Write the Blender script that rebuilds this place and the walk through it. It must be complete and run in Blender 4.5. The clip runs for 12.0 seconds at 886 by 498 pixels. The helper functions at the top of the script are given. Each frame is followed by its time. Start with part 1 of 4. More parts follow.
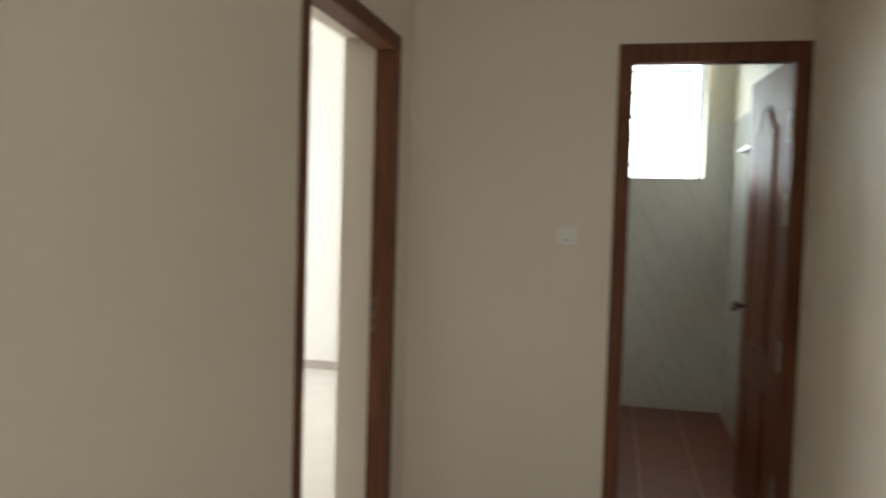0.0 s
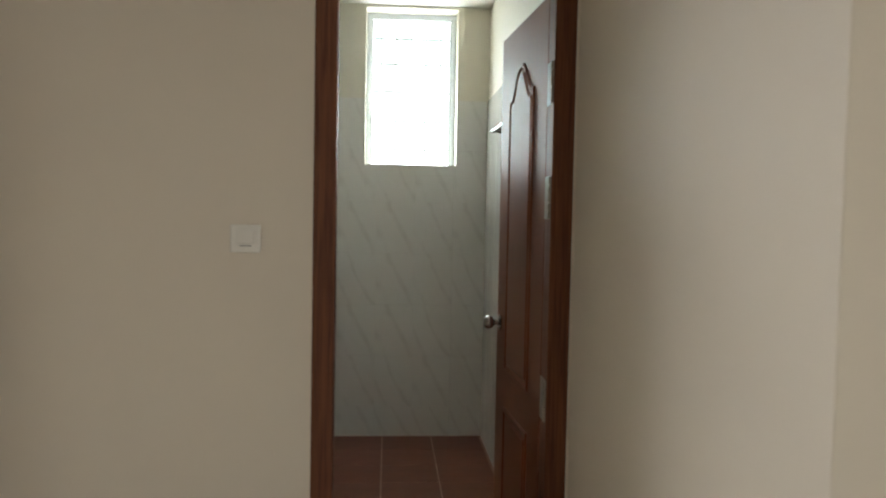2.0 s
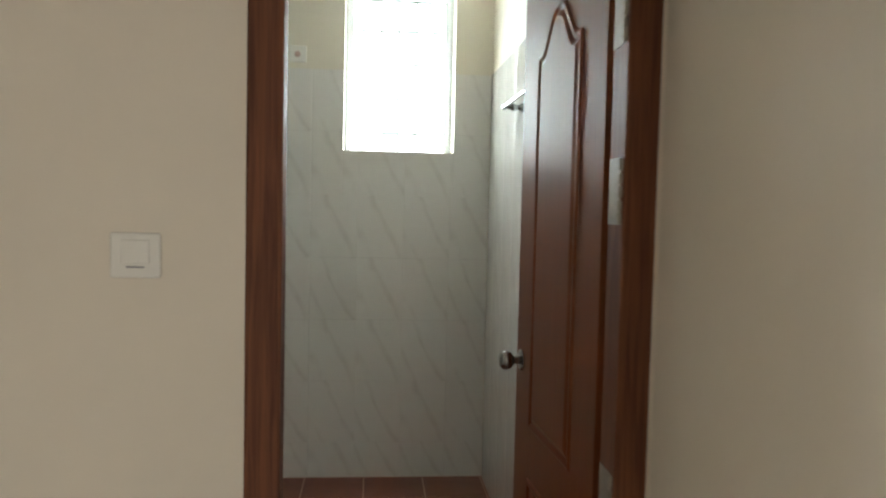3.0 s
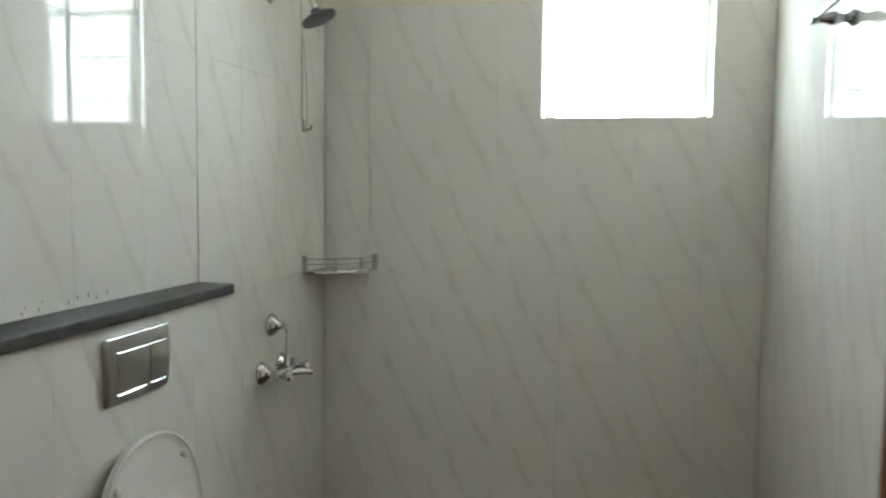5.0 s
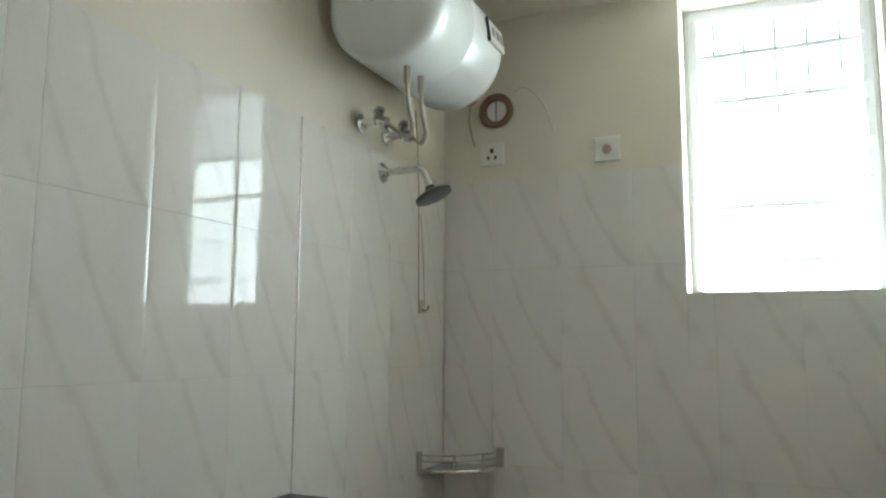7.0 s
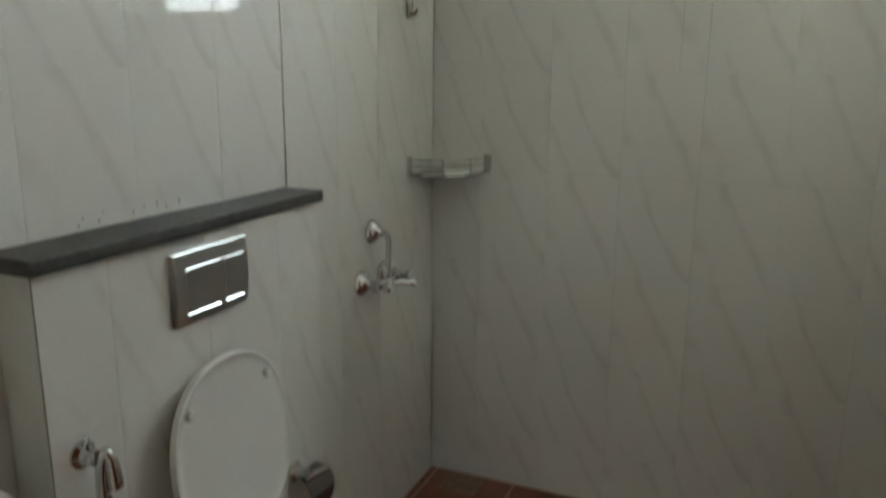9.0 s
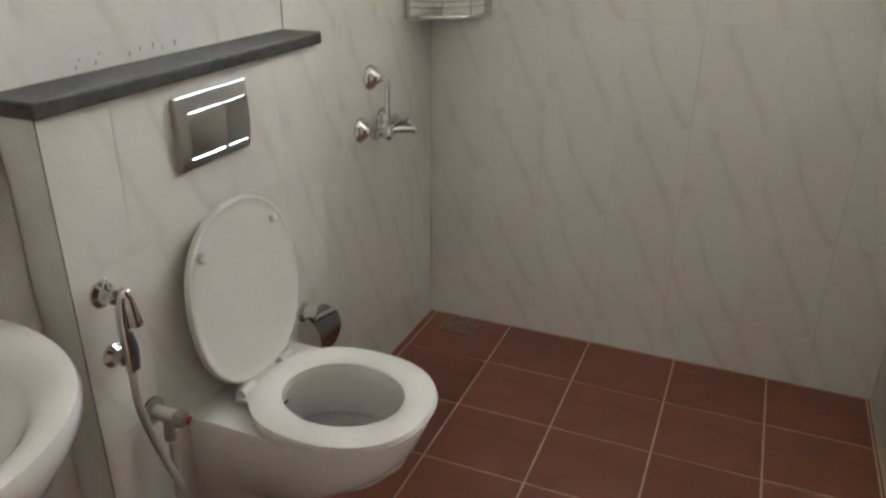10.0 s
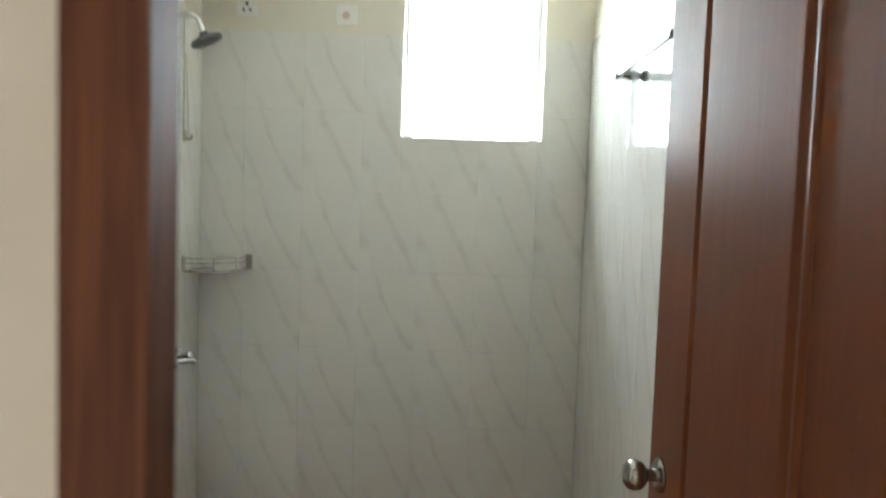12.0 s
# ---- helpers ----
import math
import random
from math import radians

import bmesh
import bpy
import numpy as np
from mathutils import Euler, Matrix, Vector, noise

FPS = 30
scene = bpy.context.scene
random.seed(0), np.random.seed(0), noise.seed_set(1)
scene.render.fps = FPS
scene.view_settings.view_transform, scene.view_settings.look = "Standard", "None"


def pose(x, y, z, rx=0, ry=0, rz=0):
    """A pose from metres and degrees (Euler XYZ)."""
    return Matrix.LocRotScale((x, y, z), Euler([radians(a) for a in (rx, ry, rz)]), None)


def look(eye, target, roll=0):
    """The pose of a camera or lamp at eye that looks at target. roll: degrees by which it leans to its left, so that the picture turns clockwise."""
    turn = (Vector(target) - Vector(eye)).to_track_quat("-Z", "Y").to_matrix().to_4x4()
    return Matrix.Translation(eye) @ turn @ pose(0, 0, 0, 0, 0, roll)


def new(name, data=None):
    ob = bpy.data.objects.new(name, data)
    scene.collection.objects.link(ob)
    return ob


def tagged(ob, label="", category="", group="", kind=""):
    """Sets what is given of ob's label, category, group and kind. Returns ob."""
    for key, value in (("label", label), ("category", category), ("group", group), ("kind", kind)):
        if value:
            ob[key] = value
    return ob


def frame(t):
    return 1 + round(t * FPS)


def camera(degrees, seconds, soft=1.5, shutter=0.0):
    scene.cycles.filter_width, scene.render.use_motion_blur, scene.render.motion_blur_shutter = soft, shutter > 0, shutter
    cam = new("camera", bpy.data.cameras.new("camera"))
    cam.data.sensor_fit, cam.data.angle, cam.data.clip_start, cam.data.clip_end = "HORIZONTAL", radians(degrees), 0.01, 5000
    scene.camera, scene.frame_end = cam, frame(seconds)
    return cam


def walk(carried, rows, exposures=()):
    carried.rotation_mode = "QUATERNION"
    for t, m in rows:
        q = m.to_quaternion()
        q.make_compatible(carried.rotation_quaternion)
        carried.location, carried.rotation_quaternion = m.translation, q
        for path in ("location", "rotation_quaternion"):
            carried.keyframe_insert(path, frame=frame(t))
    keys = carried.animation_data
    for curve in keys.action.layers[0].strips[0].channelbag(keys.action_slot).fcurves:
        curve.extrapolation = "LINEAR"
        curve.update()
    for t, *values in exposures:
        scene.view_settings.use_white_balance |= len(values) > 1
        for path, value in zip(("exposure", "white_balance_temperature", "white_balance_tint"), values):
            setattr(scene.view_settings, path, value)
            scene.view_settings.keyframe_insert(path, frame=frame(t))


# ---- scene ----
cam = camera(60.7, 12.0, soft=2.2, shutter=0.5)
PATH = [
    (0, (-0.399, -3.197, 1.393), (-0.836, -1.248, 1.297), 1.7),
    (0.2, (-0.381, -3.198, 1.386), (-0.666, -1.221, 1.296), 1.1),
    (0.4, (-0.386, -3.14, 1.385), (-0.56, -1.15, 1.293), 0.7),
    (0.5, (-0.386, -3.114, 1.381), (-0.539, -1.122, 1.288), 0.5),
    (0.6, (-0.379, -3.061, 1.378), (-0.518, -1.068, 1.284), 0.1),
    (1, (-0.342, -2.833, 1.386), (-0.39, -0.836, 1.287), -0.1),
    (1.5, (-0.269, -2.491, 1.384), (-0.167, -0.496, 1.286), 0.1),
    (2, (-0.196, -2.135, 1.393), (-0.049, -0.142, 1.3), 1.1),
    (2.5, (-0.185, -1.746, 1.394), (0.001, 0.243, 1.3), 1.3),
    (4.3, (-0.077, -0.467, 1.454), (0.005, 1.526, 1.297), 1.2),
    (4.5, (-0.051, -0.376, 1.446), (-0.135, 1.617, 1.3), 0.6),
    (5, (-0.065, -0.128, 1.442), (-0.518, 1.814, 1.281), 0.8),
    (5.5, (-0.111, 0.06, 1.45), (-0.651, 1.979, 1.293), 1.3),
    (6, (-0.111, 0.134, 1.459), (-0.826, 1.997, 1.326), 0.8),
    (6.5, (-0.117, 0.152, 1.481), (-0.9, 1.983, 1.672), 0.9),
    (6.7, (-0.092, 0.15, 1.54), (-0.899, 1.96, 1.809), 0.5),
    (8.3, (-0.087, 0.143, 1.444), (-0.865, 1.984, 1.363), -1.0),
    (8.5, (-0.081, 0.141, 1.46), (-0.866, 1.974, 1.31), -0.1),
    (9, (-0.078, 0.134, 1.449), (-0.844, 1.928, 1.005), 0.4),
    (9.5, (-0.071, 0.122, 1.439), (-0.814, 1.838, 0.729), 0.2),
    (9.8, (-0.087, 0.12, 1.432), (-0.803, 1.794, 0.603), 0.2),
    (10, (-0.093, 0.113, 1.436), (-0.792, 1.802, 0.625), 0.4),
    (10.5, (-0.118, 0.094, 1.448), (-0.692, 1.936, 0.923), 1.8),
    (11, (-0.111, -0.019, 1.438), (-0.423, 1.947, 1.235), 2.6),
    (11.5, (-0.097, -0.236, 1.422), (-0.165, 1.749, 1.189), 2.9),
    (12, (-0.136, -0.516, 1.447), (-0.151, 1.48, 1.314), 2.0),
]
EXPOSURES = (
    (0.0, -0.52, 6400, 10),
    (1.5, -0.50, 6450, 11),
    (2.5, -0.21, 6500, 11),
    (4.3, 0.32, 6150, 10),
    (5.0, 0.22, 6150, 10),
    (6.0, 0.17, 6150, 10),
    (6.6, -0.03, 6200, 10),
    (8.3, -0.55, 6250, 9),
    (8.9, -0.35, 6300, 10),
    (9.5, 0.22, 6450, 16),
    (10.0, 0.5, 6500, 18),
    (10.5, 0.5, 6400, 16),
    (11.0, 0.5, 6250, 13),
    (11.5, 0.38, 6200, 10),
    (12.0, 0.55, 6200, 10),
)
walk(cam, [(t, look(eye, target, roll)) for t, eye, target, roll in PATH], EXPOSURES)

# ---- light and exposure ----
world = bpy.data.worlds.new("sky")
scene.world = world
world.use_nodes = True
wn = world.node_tree
sky = wn.nodes.new("ShaderNodeTexSky")
sky.sky_type = "NISHITA"
sky.sun_disc = False
sky.sun_elevation = radians(55)
sky.sun_rotation = radians(180)
wn.links.new(sky.outputs["Color"], wn.nodes["Background"].inputs["Color"])
wn.nodes["Background"].inputs["Strength"].default_value = 0.1

sun_data = bpy.data.lights.new("sun", "SUN")
sun_data.energy, sun_data.angle, sun_data.color = 3.0, radians(0.5), (1.0, 0.95, 0.88)
sun = new("sun", sun_data)
sun.matrix_world = look((0, -20, 28.5), (0, 0, 0))


def opening_light(name, eye, target, width, height, watts, colour):
    data = bpy.data.lights.new(name, "AREA")
    data.shape, data.size, data.size_y = "RECTANGLE", width, height
    data.energy, data.color = watts, colour
    ob = new(name, data)
    ob.matrix_world = look(eye, target)
    return ob


opening_light("bath_window_daylight", (0.15, 2.90, 1.62), (0.15, 0, 1.62), 2.6, 1.5, 262, (0.885, 0.968, 1.0))
opening_light("hall_door_daylight", (3.6, 3.1, 1.15), (3.6, 0, 1.15), 2.6, 2.3, 185, (0.96, 0.98, 1.0))
opening_light("bedroom_window_daylight", (-5.4, 1.35, 1.5), (0, 1.35, 1.5), 2.0, 1.5, 260, (0.96, 0.98, 1.0))

# Added fill for the corridor walls, from an unseen, invented opening behind the camera.
opening_light("hall_fill_light", (1.7, -6.3, 1.5), (1.7, 0, 1.5), 2.2, 1.5, 42, (0.97, 0.98, 1.0))

# ---- materials ----


def material(name, colour, rough=0.5, metal=0.0, spread=0.06, scale=6.0, fine=90.0, bump=0.05, coat=0.0, random_v=0.0, coords="Object", spec=0.5):
    """Principled surface with a broad and a fine variation of colour, roughness and relief."""
    m = bpy.data.materials.new(name)
    m.use_nodes = True
    t = m.node_tree
    n, l = t.nodes, t.links
    p = n["Principled BSDF"]
    p.inputs["Metallic"].default_value = metal
    p.inputs["Coat Weight"].default_value = coat
    p.inputs["Coat Roughness"].default_value = 0.08
    p.inputs["Specular IOR Level"].default_value = spec
    tc = n.new("ShaderNodeTexCoord")
    big = n.new("ShaderNodeTexNoise")
    big.inputs["Scale"].default_value, big.inputs["Detail"].default_value = scale, 4
    small = n.new("ShaderNodeTexNoise")
    small.inputs["Scale"].default_value, small.inputs["Detail"].default_value = fine, 3
    for x in (big, small):
        l.new(tc.outputs[coords], x.inputs["Vector"])
    ramp = n.new("ShaderNodeMapRange")
    ramp.inputs["From Min"].default_value, ramp.inputs["From Max"].default_value = 0.3, 0.7
    ramp.inputs["To Min"].default_value, ramp.inputs["To Max"].default_value = 1 - spread, 1 + spread
    l.new(big.outputs["Fac"], ramp.inputs["Value"])
    hsv = n.new("ShaderNodeHueSaturation")
    hsv.inputs["Color"].default_value = (*colour, 1)
    if random_v:
        info = n.new("ShaderNodeObjectInfo")
        rr = n.new("ShaderNodeMapRange")
        rr.inputs["To Min"].default_value, rr.inputs["To Max"].default_value = 1 - random_v, 1 + random_v
        l.new(info.outputs["Random"], rr.inputs["Value"])
        mul = n.new("ShaderNodeMath")
        mul.operation = "MULTIPLY"
        l.new(ramp.outputs["Result"], mul.inputs[0])
        l.new(rr.outputs["Result"], mul.inputs[1])
        l.new(mul.outputs["Value"], hsv.inputs["Value"])
    else:
        l.new(ramp.outputs["Result"], hsv.inputs["Value"])
    l.new(hsv.outputs["Color"], p.inputs["Base Color"])
    rg = n.new("ShaderNodeMapRange")
    rg.inputs["To Min"].default_value, rg.inputs["To Max"].default_value = max(0.02, rough * 0.8), min(1, rough * 1.2)
    l.new(small.outputs["Fac"], rg.inputs["Value"])
    l.new(rg.outputs["Result"], p.inputs["Roughness"])
    if bump:
        b = n.new("ShaderNodeBump")
        b.inputs["Strength"].default_value, b.inputs["Distance"].default_value = bump, 0.004
        l.new(small.outputs["Fac"], b.inputs["Height"])
        l.new(b.outputs["Normal"], p.inputs["Normal"])
    return m


def wood_material(name, dark, light, rough=0.42):
    m = bpy.data.materials.new(name)
    m.use_nodes = True
    n, l = m.node_tree.nodes, m.node_tree.links
    p = n["Principled BSDF"]
    tc = n.new("ShaderNodeTexCoord")
    mp = n.new("ShaderNodeMapping")
    mp.inputs["Scale"].default_value = (38, 38, 1.6)
    l.new(tc.outputs["Object"], mp.inputs["Vector"])
    grain = n.new("ShaderNodeTexNoise")
    grain.inputs["Scale"].default_value, grain.inputs["Detail"].default_value, grain.inputs["Distortion"].default_value = 2.2, 6, 0.8
    l.new(mp.outputs["Vector"], grain.inputs["Vector"])
    ramp = n.new("ShaderNodeValToRGB")
    ramp.color_ramp.elements[0].position, ramp.color_ramp.elements[1].position = 0.32, 0.7
    ramp.color_ramp.elements[0].color, ramp.color_ramp.elements[1].color = (*dark, 1), (*light, 1)
    l.new(grain.outputs["Fac"], ramp.inputs["Fac"])
    l.new(ramp.outputs["Color"], p.inputs["Base Color"])
    p.inputs["Roughness"].default_value = rough
    p.inputs["Specular IOR Level"].default_value = 0.28
    b = n.new("ShaderNodeBump")
    b.inputs["Strength"].default_value, b.inputs["Distance"].default_value = 0.12, 0.002
    l.new(grain.outputs["Fac"], b.inputs["Height"])
    l.new(b.outputs["Normal"], p.inputs["Normal"])
    return m


def marble_material(name):
    """Glazed wall tile: warm white with steep grey veins; each tile carries the same print."""
    m = bpy.data.materials.new(name)
    m.use_nodes = True
    n, l = m.node_tree.nodes, m.node_tree.links
    p = n["Principled BSDF"]
    tc = n.new("ShaderNodeTexCoord")
    info = n.new("ShaderNodeObjectInfo")
    step = n.new("ShaderNodeMath")
    step.operation = "SNAP"
    step.inputs[1].default_value = 0.34
    l.new(info.outputs["Random"], step.inputs[0])
    off = n.new("ShaderNodeCombineXYZ")
    l.new(step.outputs["Value"], off.inputs["Y"])
    add = n.new("ShaderNodeVectorMath")
    l.new(tc.outputs["Object"], add.inputs[0])
    l.new(off.outputs["Vector"], add.inputs[1])
    turn = n.new("ShaderNodeMapping")
    turn.inputs["Rotation"].default_value = (0, radians(28), 0)
    l.new(add.outputs["Vector"], turn.inputs["Vector"])
    squash = n.new("ShaderNodeMapping")
    squash.inputs["Scale"].default_value = (1, 1, 0.35)
    l.new(turn.outputs["Vector"], squash.inputs["Vector"])
    vein = n.new("ShaderNodeTexWave")
    vein.wave_type, vein.bands_direction, vein.wave_profile = "BANDS", "X", "SIN"
    vein.inputs["Scale"].default_value, vein.inputs["Distortion"].default_value = 2.3, 2.8
    vein.inputs["Detail"].default_value, vein.inputs["Detail Scale"].default_value, vein.inputs["Detail Roughness"].default_value = 3.0, 3.4, 0.6
    l.new(squash.outputs["Vector"], vein.inputs["Vector"])
    ramp = n.new("ShaderNodeValToRGB")
    e = ramp.color_ramp.elements
    e[0].position, e[0].color = 0.80, (0, 0, 0, 1)
    e[1].position, e[1].color = 1.0, (1, 1, 1, 1)
    a = e.new(0.95)
    a.color = (0.4, 0.4, 0.4, 1)
    l.new(vein.outputs["Fac"], ramp.inputs["Fac"])
    patch = n.new("ShaderNodeTexNoise")
    patch.inputs["Scale"].default_value, patch.inputs["Detail"].default_value = 6, 4
    l.new(add.outputs["Vector"], patch.inputs["Vector"])
    pr = n.new("ShaderNodeMapRange")
    pr.inputs["From Min"].default_value, pr.inputs["From Max"].default_value = 0.33, 0.64
    l.new(patch.outputs["Fac"], pr.inputs["Value"])
    mul = n.new("ShaderNodeMath")
    mul.operation = "MULTIPLY"
    l.new(ramp.outputs["Color"], mul.inputs[0])
    l.new(pr.outputs["Result"], mul.inputs[1])
    soft = n.new("ShaderNodeMath")
    soft.operation = "MULTIPLY"
    soft.inputs[1].default_value = 0.26
    l.new(mul.outputs["Value"], soft.inputs[0])
    cloud = n.new("ShaderNodeMix")
    cloud.data_type = "RGBA"
    cloud.inputs["A"].default_value, cloud.inputs["B"].default_value = (0.775, 0.760, 0.715, 1), (0.735, 0.715, 0.665, 1)
    l.new(patch.outputs["Fac"], cloud.inputs["Factor"])
    mix = n.new("ShaderNodeMix")
    mix.data_type = "RGBA"
    mix.inputs["B"].default_value = (0.40, 0.35, 0.29, 1)
    l.new(soft.outputs["Value"], mix.inputs["Factor"])
    l.new(cloud.outputs["Result"], mix.inputs["A"])
    l.new(mix.outputs["Result"], p.inputs["Base Color"])
    p.inputs["Roughness"].default_value = 0.06
    p.inputs["Specular IOR Level"].default_value = 0.23
    wavy = n.new("ShaderNodeTexNoise")
    wavy.inputs["Scale"].default_value, wavy.inputs["Detail"].default_value = 9, 1
    l.new(tc.outputs["Object"], wavy.inputs["Vector"])
    b = n.new("ShaderNodeBump")
    b.inputs["Strength"].default_value, b.inputs["Distance"].default_value = 0.05, 0.002
    l.new(wavy.outputs["Fac"], b.inputs["Height"])
    l.new(b.outputs["Normal"], p.inputs["Normal"])
    return m


def glass_material(name):
    """Thin pane: mostly clear, with a sharp gloss."""
    m = bpy.data.materials.new(name)
    m.use_nodes = True
    n, l = m.node_tree.nodes, m.node_tree.links
    clear, gloss, mix, edge = n.new("ShaderNodeBsdfTransparent"), n.new("ShaderNodeBsdfGlossy"), n.new("ShaderNodeMixShader"), n.new("ShaderNodeLayerWeight")
    clear.inputs["Color"].default_value = (0.93, 0.96, 0.95, 1)
    gloss.inputs["Roughness"].default_value = 0.03
    edge.inputs["Blend"].default_value = 0.5
    steep = n.new("ShaderNodeMath")
    steep.operation, steep.inputs[1].default_value = "POWER", 5.0
    l.new(edge.outputs["Facing"], steep.inputs[0])
    share = n.new("ShaderNodeMapRange")
    share.inputs["To Min"].default_value, share.inputs["To Max"].default_value = 0.04, 0.9
    l.new(steep.outputs["Value"], share.inputs["Value"])
    l.new(share.outputs["Result"], mix.inputs["Fac"])
    l.new(clear.outputs["BSDF"], mix.inputs[1])
    l.new(gloss.outputs["BSDF"], mix.inputs[2])
    l.new(mix.outputs["Shader"], n["Material Output"].inputs["Surface"])
    return m


M_PAINT = material("cream_wall_paint", (0.725, 0.655, 0.55), 0.6, spread=0.035, scale=1.3, fine=220, bump=0.12)
M_BATHPAINT = material("bath_upper_paint", (0.74, 0.69, 0.575), 0.6, spread=0.03, scale=2.0, fine=220, bump=0.1)
M_WHITEPAINT = material("white_room_paint", (0.80, 0.78, 0.73), 0.6, spread=0.02, scale=1.5, fine=200, bump=0.08)
M_CEIL = material("ceiling_paint", (0.80, 0.77, 0.70), 0.7, spread=0.02, scale=1.5, fine=150, bump=0.08)
M_WOOD = wood_material("mahogany_varnish", (0.162, 0.045, 0.014), (0.190, 0.056, 0.018), 0.42)
M_FRAMEWOOD = wood_material("stained_frame_wood", (0.085, 0.028, 0.012), (0.19, 0.066, 0.028), 0.55)
M_TILE = marble_material("glazed_marble_tile")
M_TERRA = material("terracotta_floor_tile", (0.225, 0.078, 0.048), 0.42, spread=0.13, scale=9, fine=140, bump=0.12, random_v=0.10)
M_GROUT = material("pale_floor_grout", (0.60, 0.42, 0.31), 0.8, spread=0.2, scale=14, fine=200, bump=0.1)
M_WALLGROUT = material("wall_grout", (0.66, 0.63, 0.57), 0.8, spread=0.1, scale=12, fine=200, bump=0.05)
M_SEAM = material("dark_joint", (0.20, 0.17, 0.14), 0.8, spread=0.3, scale=20, fine=200, bump=0.1)
M_CHROME = material("chrome", (0.64, 0.64, 0.63), 0.08, 1.0, spread=0.02, bump=0.0)
M_SATIN = material("satin_steel", (0.50, 0.49, 0.47), 0.30, 1.0, spread=0.04, scale=10, fine=300, bump=0.02)
# Dull fittings; also the angle valve's chrome, darkened for its shade.
M_DULL_SHADED = material("dull_or_shaded_steel", (0.42, 0.40, 0.36), 0.35, 1.0, spread=0.1, scale=14, bump=0.03)
M_RAIL = material("dark_chrome_rail", (0.30, 0.31, 0.32), 0.22, 1.0, spread=0.05, scale=20, bump=0.0)
M_DRAIN = material("dusty_drain_metal", (0.27, 0.17, 0.13), 0.6, 0.2, spread=0.25, scale=30, bump=0.1)
M_KNOB = material("brushed_steel_knob", (0.42, 0.405, 0.38), 0.25, 1.0, spread=0.05, scale=20, fine=300, bump=0.02)
M_CERAMIC = material("white_glazed_ceramic", (0.82, 0.81, 0.77), 0.10, spread=0.015, scale=5, bump=0.0, coat=0.3)
M_SEAT = material("white_seat_plastic", (0.83, 0.82, 0.78), 0.22, spread=0.015, scale=5, bump=0.0)
M_ENAMEL = material("white_enamel", (0.80, 0.84, 0.83), 0.25, spread=0.02, scale=5, bump=0.0)
M_PLASTIC = material("white_plastic", (0.78, 0.76, 0.70), 0.35, spread=0.02, scale=20, bump=0.0)
M_GREY = material("grey_plastic", (0.22, 0.22, 0.23), 0.4, spread=0.05, scale=20, bump=0.02)
M_BLACK = material("black_plastic", (0.025, 0.025, 0.028), 0.35, spread=0.1, scale=20, bump=0.02)
M_GRANITE = material("black_granite", (0.058, 0.055, 0.050), 0.46, spread=0.35, scale=60, fine=400, bump=0.02)
M_HOSE = material("grey_pvc_hose", (0.50, 0.47, 0.43), 0.4, spread=0.05, scale=30, bump=0.05)
M_DARKGREY = material("dark_grey_plastic", (0.10, 0.10, 0.105), 0.45, spread=0.08, scale=20, bump=0.02)
M_STRIP = material("satin_chrome_strip", (0.62, 0.62, 0.62), 0.24, 1.0, spread=0.03, bump=0.0)
M_HOOK = material("pale_brass", (0.50, 0.44, 0.33), 0.35, 0.8, spread=0.1, scale=40, bump=0.03)
M_BROWN = material("brown_plastic", (0.20, 0.11, 0.065), 0.5, spread=0.15, scale=30, bump=0.1)
M_RED = material("red_plastic", (0.45, 0.06, 0.05), 0.4, spread=0.1, scale=30, bump=0.0)
M_PINK = material("faded_red_rocker", (0.50, 0.36, 0.31), 0.4, spread=0.1, scale=30, bump=0.0)
M_CORD = material("thin_cord", (0.38, 0.33, 0.26), 0.7, spread=0.1, scale=40, bump=0.1)
M_ALU = material("white_window_frame", (0.72, 0.74, 0.74), 0.4, spread=0.02, scale=10, bump=0.0)
M_GRILLE = material("painted_grille", (0.72, 0.73, 0.73), 0.4, spread=0.05, scale=10, bump=0.0)
M_HALLFLOOR = material("polished_hall_tile", (0.66, 0.63, 0.58), 0.16, spread=0.05, scale=3, fine=60, bump=0.02, random_v=0.03)
M_SKIRT = material("skirting_tile", (0.42, 0.37, 0.33), 0.3, spread=0.08, scale=8, bump=0.02)
M_BRASS = material("zinc_hinge", (0.30, 0.265, 0.22), 0.55, 0.6, spread=0.12, scale=40, bump=0.05)
M_WATER = material("toilet_water", (0.42, 0.425, 0.40), 0.03, spread=0.05, scale=8, bump=0.0)
M_GROUND = material("dry_ground", (0.30, 0.25, 0.18), 0.9, spread=0.25, scale=0.4, fine=8, bump=0.3)
M_ORANGE = material("orange_painted_ledge", (0.55, 0.20, 0.08), 0.7, spread=0.1, scale=6, bump=0.1)
M_GLASS = glass_material("window_glass")
# Translucency added so backlit bars and tracks wash out, in place of window glare.
M_TRACK = bpy.data.materials.new("translucent_white_glare_plastic")
M_TRACK.use_nodes = True
tn, tl = M_TRACK.node_tree.nodes, M_TRACK.node_tree.links
tr_d, tr_t, tr_m = tn.new("ShaderNodeBsdfDiffuse"), tn.new("ShaderNodeBsdfTranslucent"), tn.new("ShaderNodeMixShader")
tr_d.inputs["Color"].default_value = tr_t.inputs["Color"].default_value = (0.80, 0.82, 0.82, 1)
tr_m.inputs["Fac"].default_value = 0.4
tl.new(tr_d.outputs["BSDF"], tr_m.inputs[1])
tl.new(tr_t.outputs["BSDF"], tr_m.inputs[2])
tl.new(tr_m.outputs["Shader"], tn["Material Output"].inputs["Surface"])
M_SKYGLOW = bpy.data.materials.new("bright_sky_backdrop")
M_SKYGLOW.use_nodes = True
